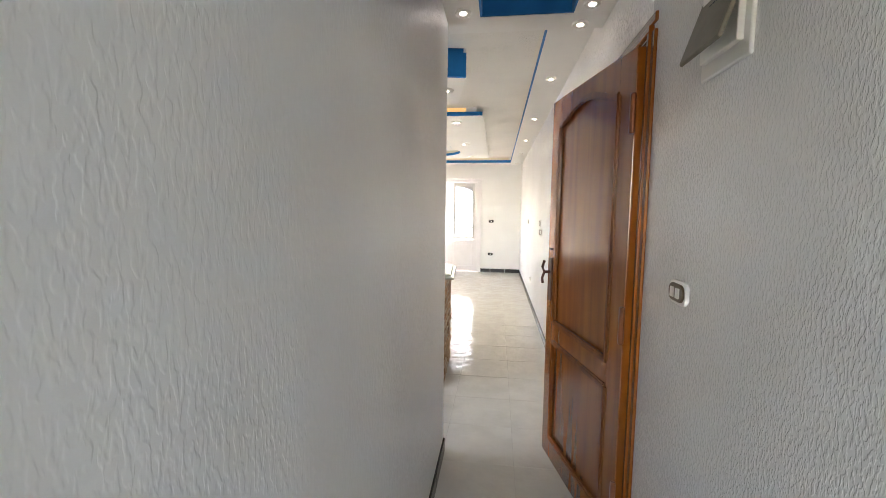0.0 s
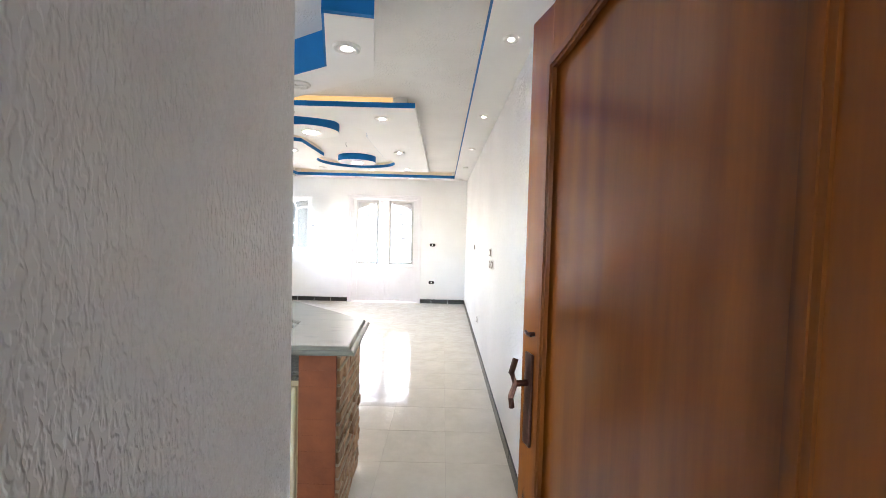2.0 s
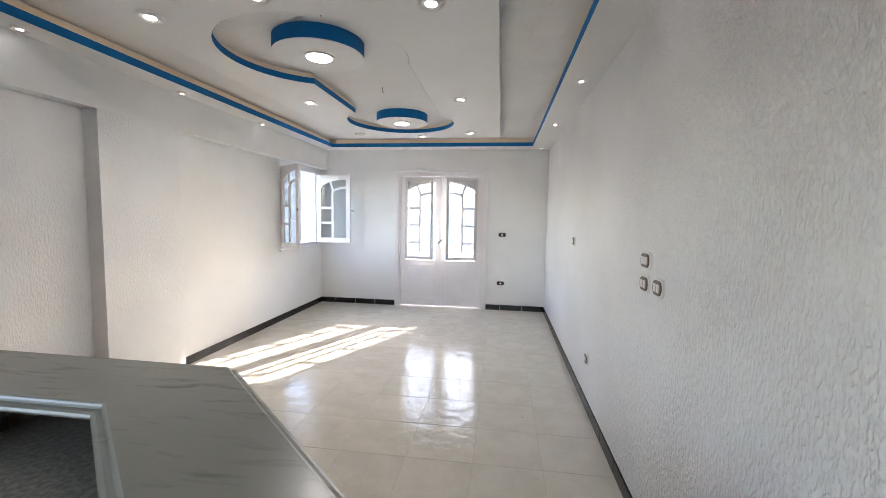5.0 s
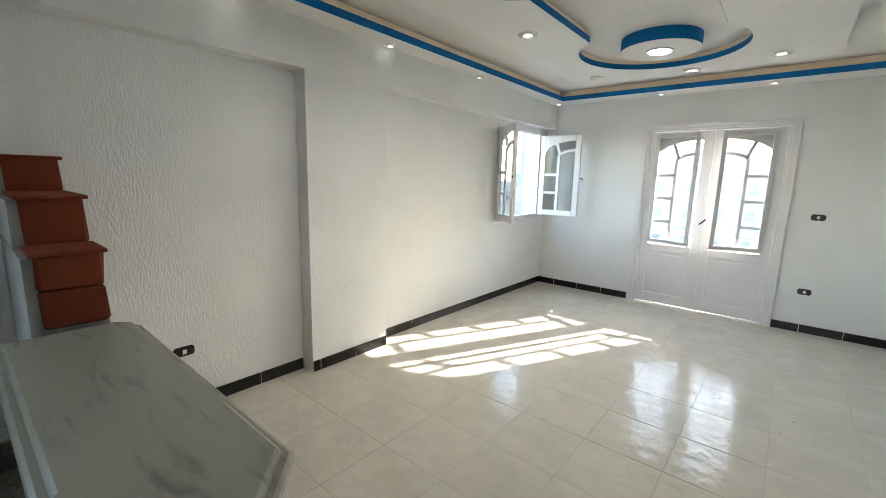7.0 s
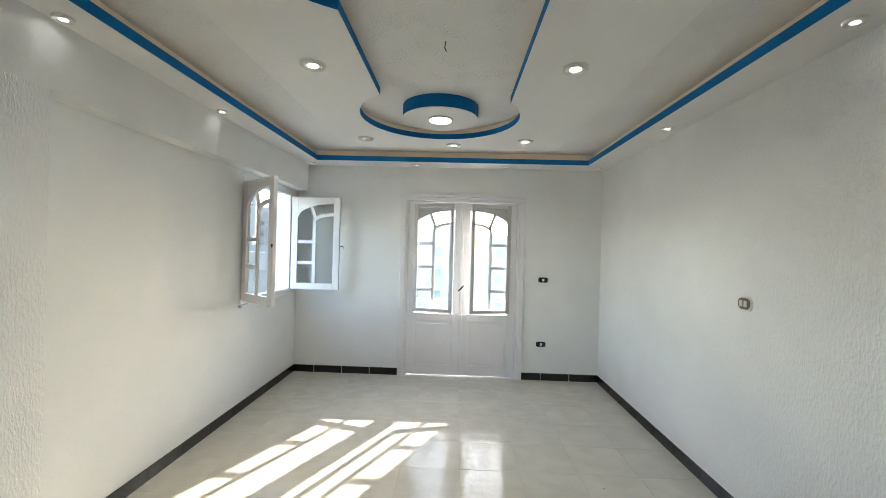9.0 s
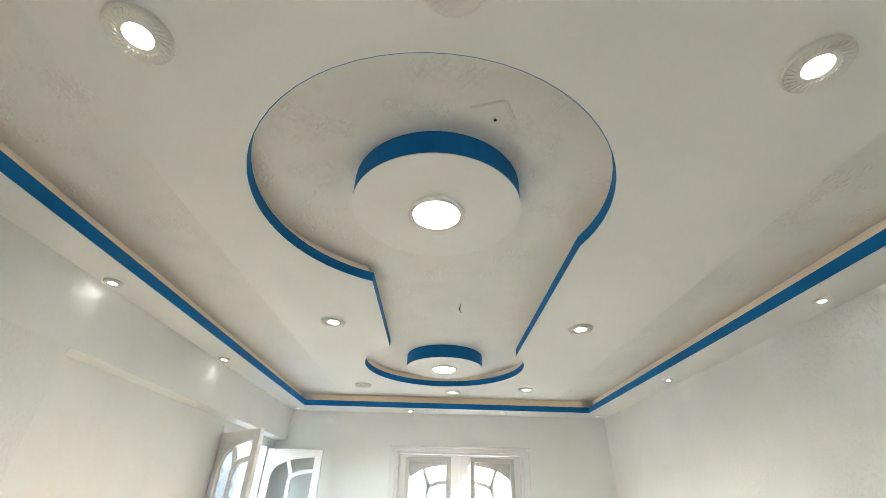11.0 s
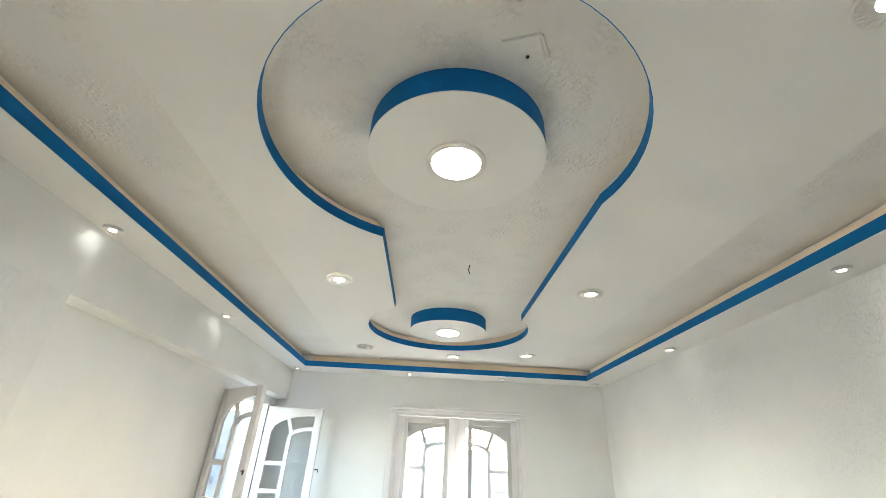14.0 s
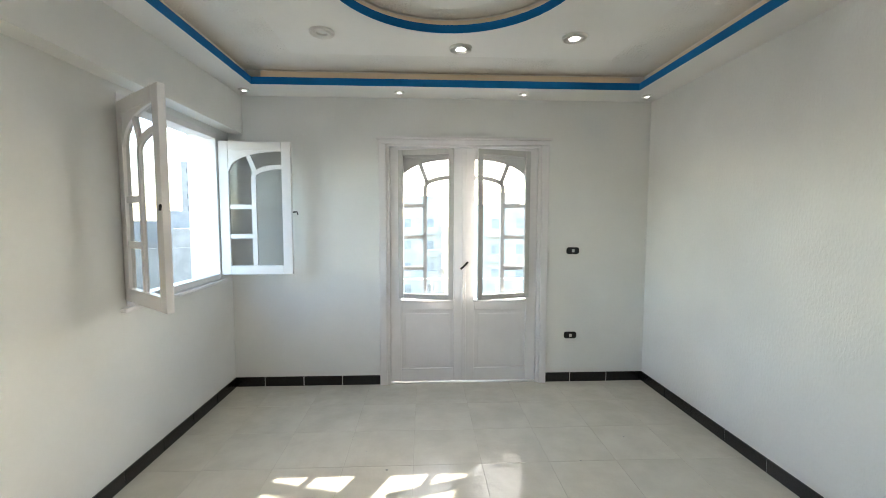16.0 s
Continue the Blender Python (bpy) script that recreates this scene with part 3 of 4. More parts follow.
def arched_grid(parent, w, h, s, v0, d, bars, rise=0.17, pane=True):
    """Arch head, sub-arch, glazing bars and panes of one arched leaf; v0 is the foot of the opening, d its depth."""
    mat = WHITE_WOOD
    top = h - s
    v1 = top - rise
    k = 14
    us = [s + (w - 2 * s) * i / k for i in range(k + 1)]
    bm = bmesh.new()
    for a, b in zip(us, us[1:]):
        za, zb = arch(a, s, w, v1, top - 0.004), arch(b, s, w, v1, top - 0.004)
        v = [[bm.verts.new(c) for c in ((a, y, za), (b, y, zb), (b, y, top), (a, y, top))] for y in (-d, d)]
        bm.faces.new(v[0])
        bm.faces.new(v[1][::-1])
        bm.faces.new((v[0][0], v[0][1], v[1][1], v[1][0]))
    part("arch_head", bm, mat, parent)
    ub = s + 0.46 * (w - 2 * s)
    vb = v1 - 0.045
    bm = bmesh.new()
    bar(bm, (ub, v0), (ub, vb), 0.036, -d * 0.7, d * 0.7)
    part("glazing_bar", bm, mat, parent)
    for i in range(1, bars + 1):
        z = v0 + (vb - v0) * i / (bars + (0.6 if bars > 2 else 1))
        bm = bmesh.new()
        bar(bm, (s, z), (ub - 0.01, z), 0.036, -d * 0.7, d * 0.7)
        part("glazing_bar", bm, mat, parent)
    bm = bmesh.new()
    pts = []
    for i in range(9):
        q = math.pi / 2 * i / 8
        pts.append((w - s - (w - s - ub) * math.cos(q), vb + 0.085 * math.sin(q)))
    for a, b in zip(pts, pts[1:]):
        bar(bm, a, b, 0.036, -d * 0.7, d * 0.7)
    part("sub_arch", bm, mat, parent)
    bm = bmesh.new()
    u2 = s + 0.36 * (w - 2 * s)
    bar(bm, pts[2], (u2, arch(u2, s, w, v1, top) + 0.01), 0.036, -d * 0.7, d * 0.7)
    part("glazing_bar", bm, mat, parent)
    if pane:
        bm = bmesh.new()
        box(bm, s, -0.002, v0, w - s, 0.002, top)
        part("pane", bm, GLASS, parent)


def leaf_frame(w, h, s, d, bm=None, bottom=None):
    """Stiles and rails; bottom is the height of the bottom rail."""
    bm = bm or bmesh.new()
    box(bm, 0, -d, 0, s, d, h, bevel=0.004)
    box(bm, w - s, -d, 0, w, d, h, bevel=0.004)
    box(bm, s, -d, h - s, w - s, d, h, bevel=0.003)
    box(bm, s, -d, 0, w - s, d, bottom or s, bevel=0.003)
    return bm


def set_pose(ob, m):
    ob.matrix_basis = m
    return ob


def child(name, parent, m, label=""):
    ob = new(name)
    ob.parent = parent
    ob.matrix_basis = m
    ob.empty_display_size = 0.05
    return tagged(ob, label=label)


# threshold under the balcony door
bm = bmesh.new()
box(bm, BX0, YF, -0.2, BX1, YF + 0.07, 0.004)
# unseen raised stop, added to keep outside light out of the gap
box(bm, BX0, YF + 0.07, -0.2, BX1, YF + 0.25, 0.045)
structure("door_threshold", bm, CONCRETE, "pale stone threshold with an added light stop under the balcony door", "threshold")

# balcony double door
door = thing("door_1", "closed white double balcony door with arched glazing, small sashes ajar", "door", pose(0, YF, 0), kind="structure")
bm = bmesh.new()
for x0, x1, out in ((-2.44, -2.375, 0.034), (-2.375, -2.345, 0.022), (-1.02, -0.99, 0.022), (-0.99, -0.925, 0.034)):
    box(bm, x0, -out, 0, x1, 0.12 if x0 in (-2.375, -1.02) else 0, BZ, bevel=0.004)
box(bm, -2.44, -0.034, BZ, -0.925, 0, 2.20, bevel=0.004)
box(bm, -2.345, -0.022, BZ - 0.02, -1.02, 0.12, BZ, bevel=0.004)
box(bm, -2.46, -0.052, 2.20, -0.905, 0, 2.222, bevel=0.004)
part("door_frame", bm, WHITE_WOOD, door)
LW, LH = 0.660, 2.112
for hx, mirror in ((-2.344, 1), (-1.021, -1)):
    leaf = child("door_leaf", door, Matrix.Translation((hx, 0.02, 0.022)) @ Matrix.Diagonal((mirror, 1, 1, 1)))
    bm = leaf_frame(LW, LH, 0.095, 0.022, bottom=0.12)
    box(bm, 0.095, -0.022, 0.66, LW - 0.095, 0.022, 0.76, bevel=0.003)
    part("stiles_and_rails", bm, WHITE_WOOD, leaf)
    bm = bmesh.new()
    box(bm, 0.095, -0.008, 0.12, LW - 0.095, 0.008, 0.66)
    box(bm, 0.13, -0.013, 0.155, LW - 0.13, -0.008, 0.625, bevel=0.003)
    part("lower_panel", bm, WHITE_WOOD, leaf)
    bm = bmesh.new()
    box(bm, 0.085, -0.034, 0.735, LW - 0.085, -0.022, 0.755, bevel=0.004)
    part("sill_moulding", bm, WHITE_WOOD, leaf)
    arched_grid(leaf, LW, LH, 0.095, 0.76, 0.016, 3, rise=0.2, pane=False)
    bm = bmesh.new()
    sw, sh, sa = 0.50, 1.31, -15
    m = Matrix.Translation((0.075, -0.030, 0.775)) @ pose(0, 0, 0, 0, 0, sa)
    b2 = leaf_frame(sw, sh, 0.046, 0.014)
    bmesh.ops.transform(b2, matrix=m, verts=b2.verts[:])
    append(bm, b2)
    part("ajar_sash", bm, SASH_PAINT, leaf, "narrow grey glazed sash standing ajar")
    bm = bmesh.new()
    box(bm, 0.046, -0.002, 0.046, sw - 0.046, 0.002, sh - 0.046, m=m)
    part("pane", bm, GLASS, leaf)
bm = bmesh.new()
box(bm, -1.70, -0.014, 0.024, -1.665, 0.0, 2.13, bevel=0.004)
part("meeting_strip", bm, WHITE_WOOD, door)
bm = bmesh.new()
tube(bm, [(-1.682, -0.014, 1.09), (-1.682, -0.045, 1.09)], 0.008)
tube(bm, [(-1.652, -0.045, 1.125), (-1.682, -0.048, 1.09), (-1.717, -0.045, 1.06)], 0.009)
part("door_handle", bm, DARK_METAL, door, "small dark lever handle")

# window in the left wall
win = thing("window_1", "white casement window standing open with arched glazed sashes", "window", pose(XL, 0, 0), kind="structure")
bm = bmesh.new()
box(bm, -0.07, WY0, WZ0, 0.006, WY0 + 0.045, WZ1, bevel=0.004)
box(bm, -0.07, WY1 - 0.045, WZ0, 0.006, WY1, WZ1, bevel=0.004)
box(bm, -0.07, WY0 + 0.045, WZ1 - 0.045, 0.006, WY1 - 0.045, WZ1, bevel=0.004)
box(bm, -0.07, WY0 + 0.045, WZ0, 0.006, WY1 - 0.045, WZ0 + 0.045, bevel=0.004)
part("window_frame", bm, WHITE_WOOD, win)
bm = bmesh.new()
box(bm, 0.0, WY0 - 0.05, WZ0 - 0.03, 0.035, WY1 + 0.03, WZ0 - 0.004, bevel=0.006)
part("window_sill", bm, WHITE_WOOD, win)
SW, SH = 0.575, 1.10
# unseen plain windows, added so sky light reaches the kitchen and the hall's end
for name, x0, y0, z0, x1, y1, z1 in (("window_2", XL - 0.10, 1.9, 1.0, XL - 0.04, 3.4, 2.2), ("window_3", -0.85, Y0 - 0.08, 0.9, -0.05, Y0 - 0.03, 2.3)):
    w2 = thing(name, "unseen plain white framed window added to let light in", "window", kind="structure")
    bm = bmesh.new()
    if x1 - x0 < 0.2:
        for a, b in ((y0, y0 + 0.05), ((y0 + y1) / 2 - 0.03, (y0 + y1) / 2 + 0.03), (y1 - 0.05, y1)):
            box(bm, x0, a, z0, x1, b, z1)
        box(bm, x0, y0, z0, x1, y1, z0 + 0.05)
        box(bm, x0, y0, z1 - 0.05, x1, y1, z1)
    else:
        for a, b in ((x0, x0 + 0.05), (x1 - 0.05, x1)):
            box(bm, a, y0, z0, b, y1, z1)
        box(bm, x0 + 0.05, y0, z0, x1 - 0.05, y1, z0 + 0.05)
        box(bm, x0 + 0.05, y0, z1 - 0.05, x1 - 0.05, y1, z1)
    part("window_frame", bm, WHITE_WOOD, w2)
for y, turn, mirror in ((WY0 + 0.01, -39, 1), (WY1 - 0.01, 2, -1)):
    m = Matrix.Translation((0.012, y, WZ0 + 0.035)) @ pose(0, 0, 0, 0, 0, turn) @ Matrix.Diagonal((1, mirror, 1, 1))
    sash = child("sash", win, m, "open white sash with arched panes")
    part("sash_frame", leaf_frame(SW, SH, 0.075, 0.018), WHITE_WOOD, sash)
    arched_grid(sash, SW, SH, 0.075, 0.075, 0.014, 2, rise=0.17)
    bm = bmesh.new()
    tube(bm, [(SW - 0.02, -0.02, 0.52), (SW + 0.03, -0.035, 0.525), (SW + 0.035, -0.04, 0.50)], 0.006)
    part("window_latch", bm, DARK_METAL, sash)

# wooden door in the hall
wd = thing("door_2", "varnished brown panelled wooden door standing ajar", "door", pose(0, DOOR_Y0, 0), kind="structure")
bm = bmesh.new()
dw = DOOR_Y1 - DOOR_Y0
for a, b, out in ((-0.06, -0.025, 0.012), (-0.025, 0.0, 0.02)):
    box(bm, -out, a, 0, 0.0, b, DOOR_Z, bevel=0.004)
    box(bm, -out, dw - b, 0, 0.0, dw - a, DOOR_Z, bevel=0.004)
    box(bm, -out, a, DOOR_Z - b, 0.0, dw - a, DOOR_Z - a, bevel=0.004)
box(bm, 0.0, 0.0, 0, 0.15, 0.03, DOOR_Z)
box(bm, 0.0, dw - 0.03, 0, 0.15, dw, DOOR_Z)
box(bm, 0.0, 0.03, DOOR_Z - 0.03, 0.15, dw - 0.03, DOOR_Z)
part("door_frame", bm, DOOR_WOOD, wd)
WW, WH = 0.832, 2.066
leaf = child("door_leaf", wd, Matrix.Translation((-0.028, 0.006, 0.012)) @ pose(0, 0, 0, 0, 0, 90 + 13.8))
ST = 0.117


def bell(u):
    k = (u - ST) / (WW - 2 * ST)
    s = 0.5 - 0.5 * math.cos(2 * math.pi * k)
    return WH - 0.150 + 0.068 * s ** 0.8


bm = bmesh.new()
box(bm, 0, -0.02, 0, ST, 0.02, WH, bevel=0.004)
box(bm, WW - ST, -0.02, 0, WW, 0.02, WH, bevel=0.004)
box(bm, ST, -0.02, 0, WW - ST, 0.02, 0.13, bevel=0.003)
box(bm, ST, -0.02, 0.70, WW - ST, 0.02, 0.82, bevel=0.003)
us = [ST + (WW - 2 * ST) * i / 24 for i in range(25)]
for a, b in zip(us, us[1:]):
    v = [[bm.verts.new(c) for c in ((a, y, bell(a)), (b, y, bell(b)), (b, y, WH), (a, y, WH))] for y in (-0.02, 0.02)]
    bm.faces.new(v[0])
    bm.faces.new(v[1][::-1])
    bm.faces.new((v[0][0], v[0][1], v[1][1], v[1][0]))
    bm.faces.new((v[0][2], v[0][3], v[1][3], v[1][2]))
part("stiles_and_rails", bm, DOOR_WOOD, leaf)
for v0, v1, top in ((0.13, 0.70, False), (0.82, WH - 0.05, True)):
    for i in range(4):
        a = ST + (WW - 2 * ST) * i / 4
        b = ST + (WW - 2 * ST) * (i + 1) / 4
        bm = bmesh.new()
        box(bm, a, -0.009, v0, b, 0.009, v1)
        part("plank", bm, DOOR_WOOD, leaf)
    for face in (1, -1):
        bm = bmesh.new()
        pts = [(ST, v0), (WW - ST, v0)]
        if top:
            pts += [(u, bell(u)) for u in us[::-1]]
        else:
            pts += [(WW - ST, v1), (ST, v1)]
        for p, q in zip(pts, pts[1:] + pts[:1]):
            bar(bm, p, q, 0.030, face * 0.016, face * 0.027)
            bar(bm, p, q, 0.012, face * 0.027, face * 0.031)
        part("panel_moulding", bm, MOULDING_SHADE, leaf, "varnished panel moulding with edge shade in its darker tone")
for z in (0.27, 1.00, 1.82):
    bm = bmesh.new()
    lathe(bm, [(0.009, -0.075), (0.011, -0.07), (0.011, 0.07), (0.009, 0.075)], 12, m=Matrix.Translation((0.0, 0.028, z)))
    box(bm, 0.0, 0.0195, z - 0.06, 0.03, 0.024, z + 0.06)
    part("hinge", bm, HINGE, leaf, "brown-lacquered barrel hinge")
bm = bmesh.new()
for face in (1, -1):
    box(bm, WW - 0.075, face * 0.02, 0.93, WW - 0.035, face * 0.028, 1.18, bevel=0.003)
    tube(bm, [(WW - 0.055, face * 0.026, 1.10), (WW - 0.055, face * 0.062, 1.10)], 0.009)
    tube(bm, [(WW - 0.048, face * 0.060, 1.165), (WW - 0.055, face * 0.074, 1.13), (WW - 0.055, face * 0.062, 1.10), (WW - 0.055, face * 0.074, 1.065), (WW - 0.05, face * 0.068, 1.035)], 0.008)
part("door_handle", bm, BRONZE, leaf, "bronze curved lever handle on a long plate")
bm = bmesh.new()
tube(bm, [(WW - 0.07, 0.018, 1.235), (WW - 0.07, 0.036, 1.235)], 0.006)
tube(bm, [(WW - 0.084, 0.036, 1.235), (WW - 0.07, 0.040, 1.236), (WW - 0.052, 0.036, 1.238)], 0.0045)
part("latch_knob", bm, BRONZE, leaf)


# ---- switches and sockets ----
def rounded(w, h, r, y0, y1, bm):
    """A plate with rounded corners standing in the x-z plane."""
    pts = []
    for cx, cz, q0 in ((w / 2 - r, h / 2 - r, 0), (-w / 2 + r, h / 2 - r, 90), (-w / 2 + r, -h / 2 + r, 180), (w / 2 - r, -h / 2 + r, 270)):
        for i in range(6):
            q = radians(q0 + 18 * i)
            pts.append((cx + r * math.cos(q), cz + r * math.sin(q)))
    k = len(pts)
    shrink = [(x * (1 - 0.004 / w), z * (1 - 0.004 / h)) for x, z in pts]
    v = [[bm.verts.new((x, y, z)) for x, z in l] for l, y in ((pts, y1), (pts, y0 + 0.002), (shrink, y0))]
    for p, q in zip(v, v[1:]):
        for i in range(k):
            j = (i + 1) % k
            bm.faces.new((p[i], p[j], q[j], q[i]))
    bm.faces.new(v[0])
    bm.faces.new(v[-1])
    bmesh.ops.recalc_face_normals(bm, faces=bm.faces[:])


def wall_plate(name, label, w, h, plate, module, n, m):
    """A rounded plate with modules, its back on the plane y = 0 facing -y."""
    ob = thing(name, label, "switch" if "switch" in name else "socket", m)
    bm = bmesh.new()
    rounded(w, h, h * 0.34, -0.010, 0, bm)
    part("plate", bm, plate, ob)
    bm = bmesh.new()
    rounded(w - 0.016, h - 0.018, (h - 0.018) * 0.42, -0.016, -0.0095, bm)
    part("insert", bm, PLATE_BROWN if plate == PLATE else plate, ob)
    mw = (w - 0.04) / n
    for i in range(n):
        x = -w / 2 + 0.02 + mw * (i + 0.5)
        bm = bmesh.new()
        box(bm, x - min(mw * 0.36, 0.012), -0.020, -h * 0.22, x + min(mw * 0.36, 0.012), -0.0155, h * 0.22, bevel=0.002)
        part("rocker" if "switch" in name else "outlet", bm, module, ob)
    return ob


FAR = lambda x, z: pose(x, YF, z)
RIGHT = lambda y, z: pose(0, y, z, 0, 0, -90)
wall_plate("wall_socket", "black wall socket with a white outlet above the skirting", 0.115, 0.062, PLATE_BLACK, PLATE, 1, FAR(-0.694, 0.438))
wall_plate("wall_socket", "black wall socket with a white outlet at chest height", 0.115, 0.062, PLATE_BLACK, PLATE, 1, FAR(-0.687, 1.221))
wall_plate("wall_switch", "white wall switch plate with three brown-framed rockers", 0.125, 0.085, PLATE, PLATE, 3, RIGHT(5.477, 1.314))
wall_plate("wall_switch", "white wall switch plate with two brown-framed rockers", 0.115, 0.085, PLATE, PLATE, 2, RIGHT(5.302, 1.208))
wall_plate("wall_switch", "white wall switch plate with two brown-framed rockers", 0.115, 0.085, PLATE, PLATE, 2, RIGHT(5.475, 1.20))
wall_plate("wall_socket", "white wall socket with brown insert low on the wall", 0.115, 0.085, PLATE, PLATE, 2, RIGHT(6.707, 0.391))
wall_plate("wall_switch", "white wall switch plate with brown insert", 0.115, 0.085, PLATE, PLATE, 2, RIGHT(7.493, 1.289))
wall_plate("wall_switch", "brown double wall switch on a white plate beside the door", 0.112, 0.072, PLATE, PLATE, 2, RIGHT(1.425, 1.221))
wall_plate("wall_socket", "black wall socket low on the stuccoed wall", 0.12, 0.062, PLATE_BLACK, PLATE, 1, pose(XL, 5.175, 0.40, 0, 0, 90))

# distribution box with its cover hanging open
dbox = thing("distribution_box", "white electric distribution box with bronze-tinted cover ajar", "fuse box", RIGHT(1.255, 1.95) @ Matrix.Diagonal((0.585, 0.9, 1.0, 1)))
bm = bmesh.new()
box(bm, -0.19, -0.012, -0.14, 0.19, 0, 0.14, bevel=0.006)
part("frame", bm, PLATE, dbox)
bm = bmesh.new()
box(bm, -0.15, -0.03, -0.10, 0.15, -0.012, 0.10, bevel=0.004)
part("body", bm, PLATE, dbox)
bm = bmesh.new()
box(bm, -0.17, -0.012, -0.105, 0.17, 0.0, 0.12, bevel=0.005, m=Matrix.Translation((0, -0.035, 0.0)) @ pose(0, 0, 0, -20, 0, 0))
part("cover", bm, GREY_METAL, dbox, "bronze-tinted cover hanging open")
bm = bmesh.new()
for i in range(5):
    box(bm, -0.06 + 0.026 * i, -0.038, -0.05, -0.042 + 0.026 * i, -0.029, 0.03)
part("breaker", bm, PLATE_BLACK, dbox)

# ---- bar and kitchen counter ----
BAR = [(-0.884, 3.410), (-0.931, 4.075), (-1.690, 4.760), (-2.830, 4.765), (-2.892, 4.705), (-2.892, 4.360), (-1.885, 4.365), (-1.360, 3.930), (-1.313, 3.395)]


def inset(poly, d):
    """The outline moved inwards by d (poly counterclockwise)."""
    out = []
    k = len(poly)
    for i in range(k):
        a, b, c = Vector(poly[i - 1]), Vector(poly[i]), Vector(poly[(i + 1) % k])
        n1 = Vector((-(b - a).y, (b - a).x)).normalized()
        n2 = Vector((-(c - b).y, (c - b).x)).normalized()
        n = (n1 + n2)
        n = n / max(n.length_squared / 2, 0.2)
        out.append((b.x + n.x * d, b.y + n.y * d))
    return out


def loft(bm, loops):
    """Joins alike closed outlines at their heights."""
    v = [[bm.verts.new((x, y, z)) for x, y in l] for l, z in loops]
    k = len(v[0])
    for p, q in zip(v, v[1:]):
        for i in range(k):
            j = (i + 1) % k
            bm.faces.new((p[i], p[j], q[j], q[i]))
    bm.faces.new(v[0][::-1])
    bm.faces.new(v[-1])
    bmesh.ops.recalc_face_normals(bm, faces=bm.faces[:])


def slabs(parent, bm, mat, cuts):
    """Cuts a counter along upright planes and keeps each slab as a part."""
    sides = [[]]
    for p, q in cuts:
        sides = sides[:-1] + [sides[-1] + [(p, q, True)], sides[-1] + [(p, q, False)]]
    for rule in sides:
        piece = bm.copy()
        for p, q, before in rule:
            n = Vector((q[1] - p[1], p[0] - q[0], 0)).normalized()
            bmesh.ops.bisect_plane(piece, geom=piece.verts[:] + piece.edges[:] + piece.faces[:], plane_co=(*p, 0.8), plane_no=n,
                                   clear_outer=before, clear_inner=not before)
            bmesh.ops.holes_fill(piece, edges=[e for e in piece.edges if e.is_boundary])
        part("slab", piece, mat, parent)
    bm.free()


bm = bmesh.new()
loft(bm, [(inset(BAR, 0.010), 0.898), (inset(BAR, 0.002), 0.901), (BAR, 0.908), (inset(BAR, 0.003), 0.916), (inset(BAR, 0.012), 0.921),
          (inset(BAR, 0.026), 0.922), (inset(BAR, 0.027), 0.929), (inset(BAR, 0.030), 0.936), (inset(BAR, 0.037), 0.940)])
bar_top = thing("bar_counter", "angled grey marble bar top with a moulded edge", "countertop")
slabs(bar_top, bm, BAR_MARBLE, ((BAR[7], BAR[1]), (BAR[6], BAR[2])))

base = thing("stone_bar", "angled masonry bar base clad in brown stones with a painted end", "bar counter")
BASE = [(-0.985, 3.46), (-1.0, 4.03), (-1.72, 4.69), (-2.90, 4.71), (-2.90, 4.57), (-1.80, 4.55), (-1.165, 3.96), (-1.165, 3.46)]
bm = bmesh.new()
prism(bm, BASE, 0, 0.898)
part("core", bm, MORTAR, base)
painted = child("painted_end", base, Matrix(), "brown painted brick end face")
for i in range(11):
    bm = bmesh.new()
    box(bm, -1.165, 3.448 + 0.0006 * (i % 2), 0.0815 * i, -0.98, 3.46, 0.0815 * i + 0.0812, bevel=0.001)
    part("brick", bm, BRICK_PAINT, painted)


def stones(parent, a, b, z0, z1, seed):
    """Rough stone courses proud of the face from a to b (outside on the right of a to b)."""
    rnd = random.Random(seed)
    a, b = Vector((*a, 0)), Vector((*b, 0))
    t = (b - a).normalized()
    out = Vector((t.y, -t.x, 0))
    length = (b - a).length
    z = z0
    row = 0
    while z < z1 - 0.03:
        hgt = min(rnd.uniform(0.062, 0.082), z1 - z)
        u = 0.004 if row % 2 else -0.0
        while u < length - 0.03:
            w = min(rnd.uniform(0.13, 0.23), length - u)
            if row % 2 and u < 0.01:
                w *= 0.55
            q = bmesh.new()
            made = bmesh.ops.create_cube(q, size=1.0)
            dep = rnd.uniform(0.012, 0.026)
            for v in made["verts"]:
                lu = u + 0.006 + (v.co.x + 0.5) * (w - 0.012)
                lz = z + 0.006 + (v.co.z + 0.5) * (hgt - 0.012)
                ld = (v.co.y + 0.5) * dep
                if ld > 0.001:
                    ld += rnd.uniform(-0.006, 0.006)
                    lu += rnd.uniform(-0.006, 0.006)
                    lz += rnd.uniform(-0.007, 0.007)
                v.co = a + t * lu + out * ld + Vector((0, 0, lz))
            bmesh.ops.recalc_face_normals(q, faces=q.faces[:])
            part("stone", q, STONE, parent)
            u += w
        z += hgt
        row += 1
        q = bmesh.new()
        box(q, 0.002, 0, z - 0.008, length - 0.002, 0.022, z + 0.006, bevel=0.004, m=Matrix(((t.x, out.x, 0, a.x), (t.y, out.y, 0, a.y), (0, 0, 1, 0), (0, 0, 0, 1))))
        part("mortar_joint", q, MORTAR, parent, "raised light mortar joint")


stones(base, BASE[0], BASE[1], 0.0, 0.894, 1)
stones(base, BASE[1], BASE[2], 0.0, 0.894, 2)
stones(base, BASE[2], BASE[3], 0.0, 0.894, 3)

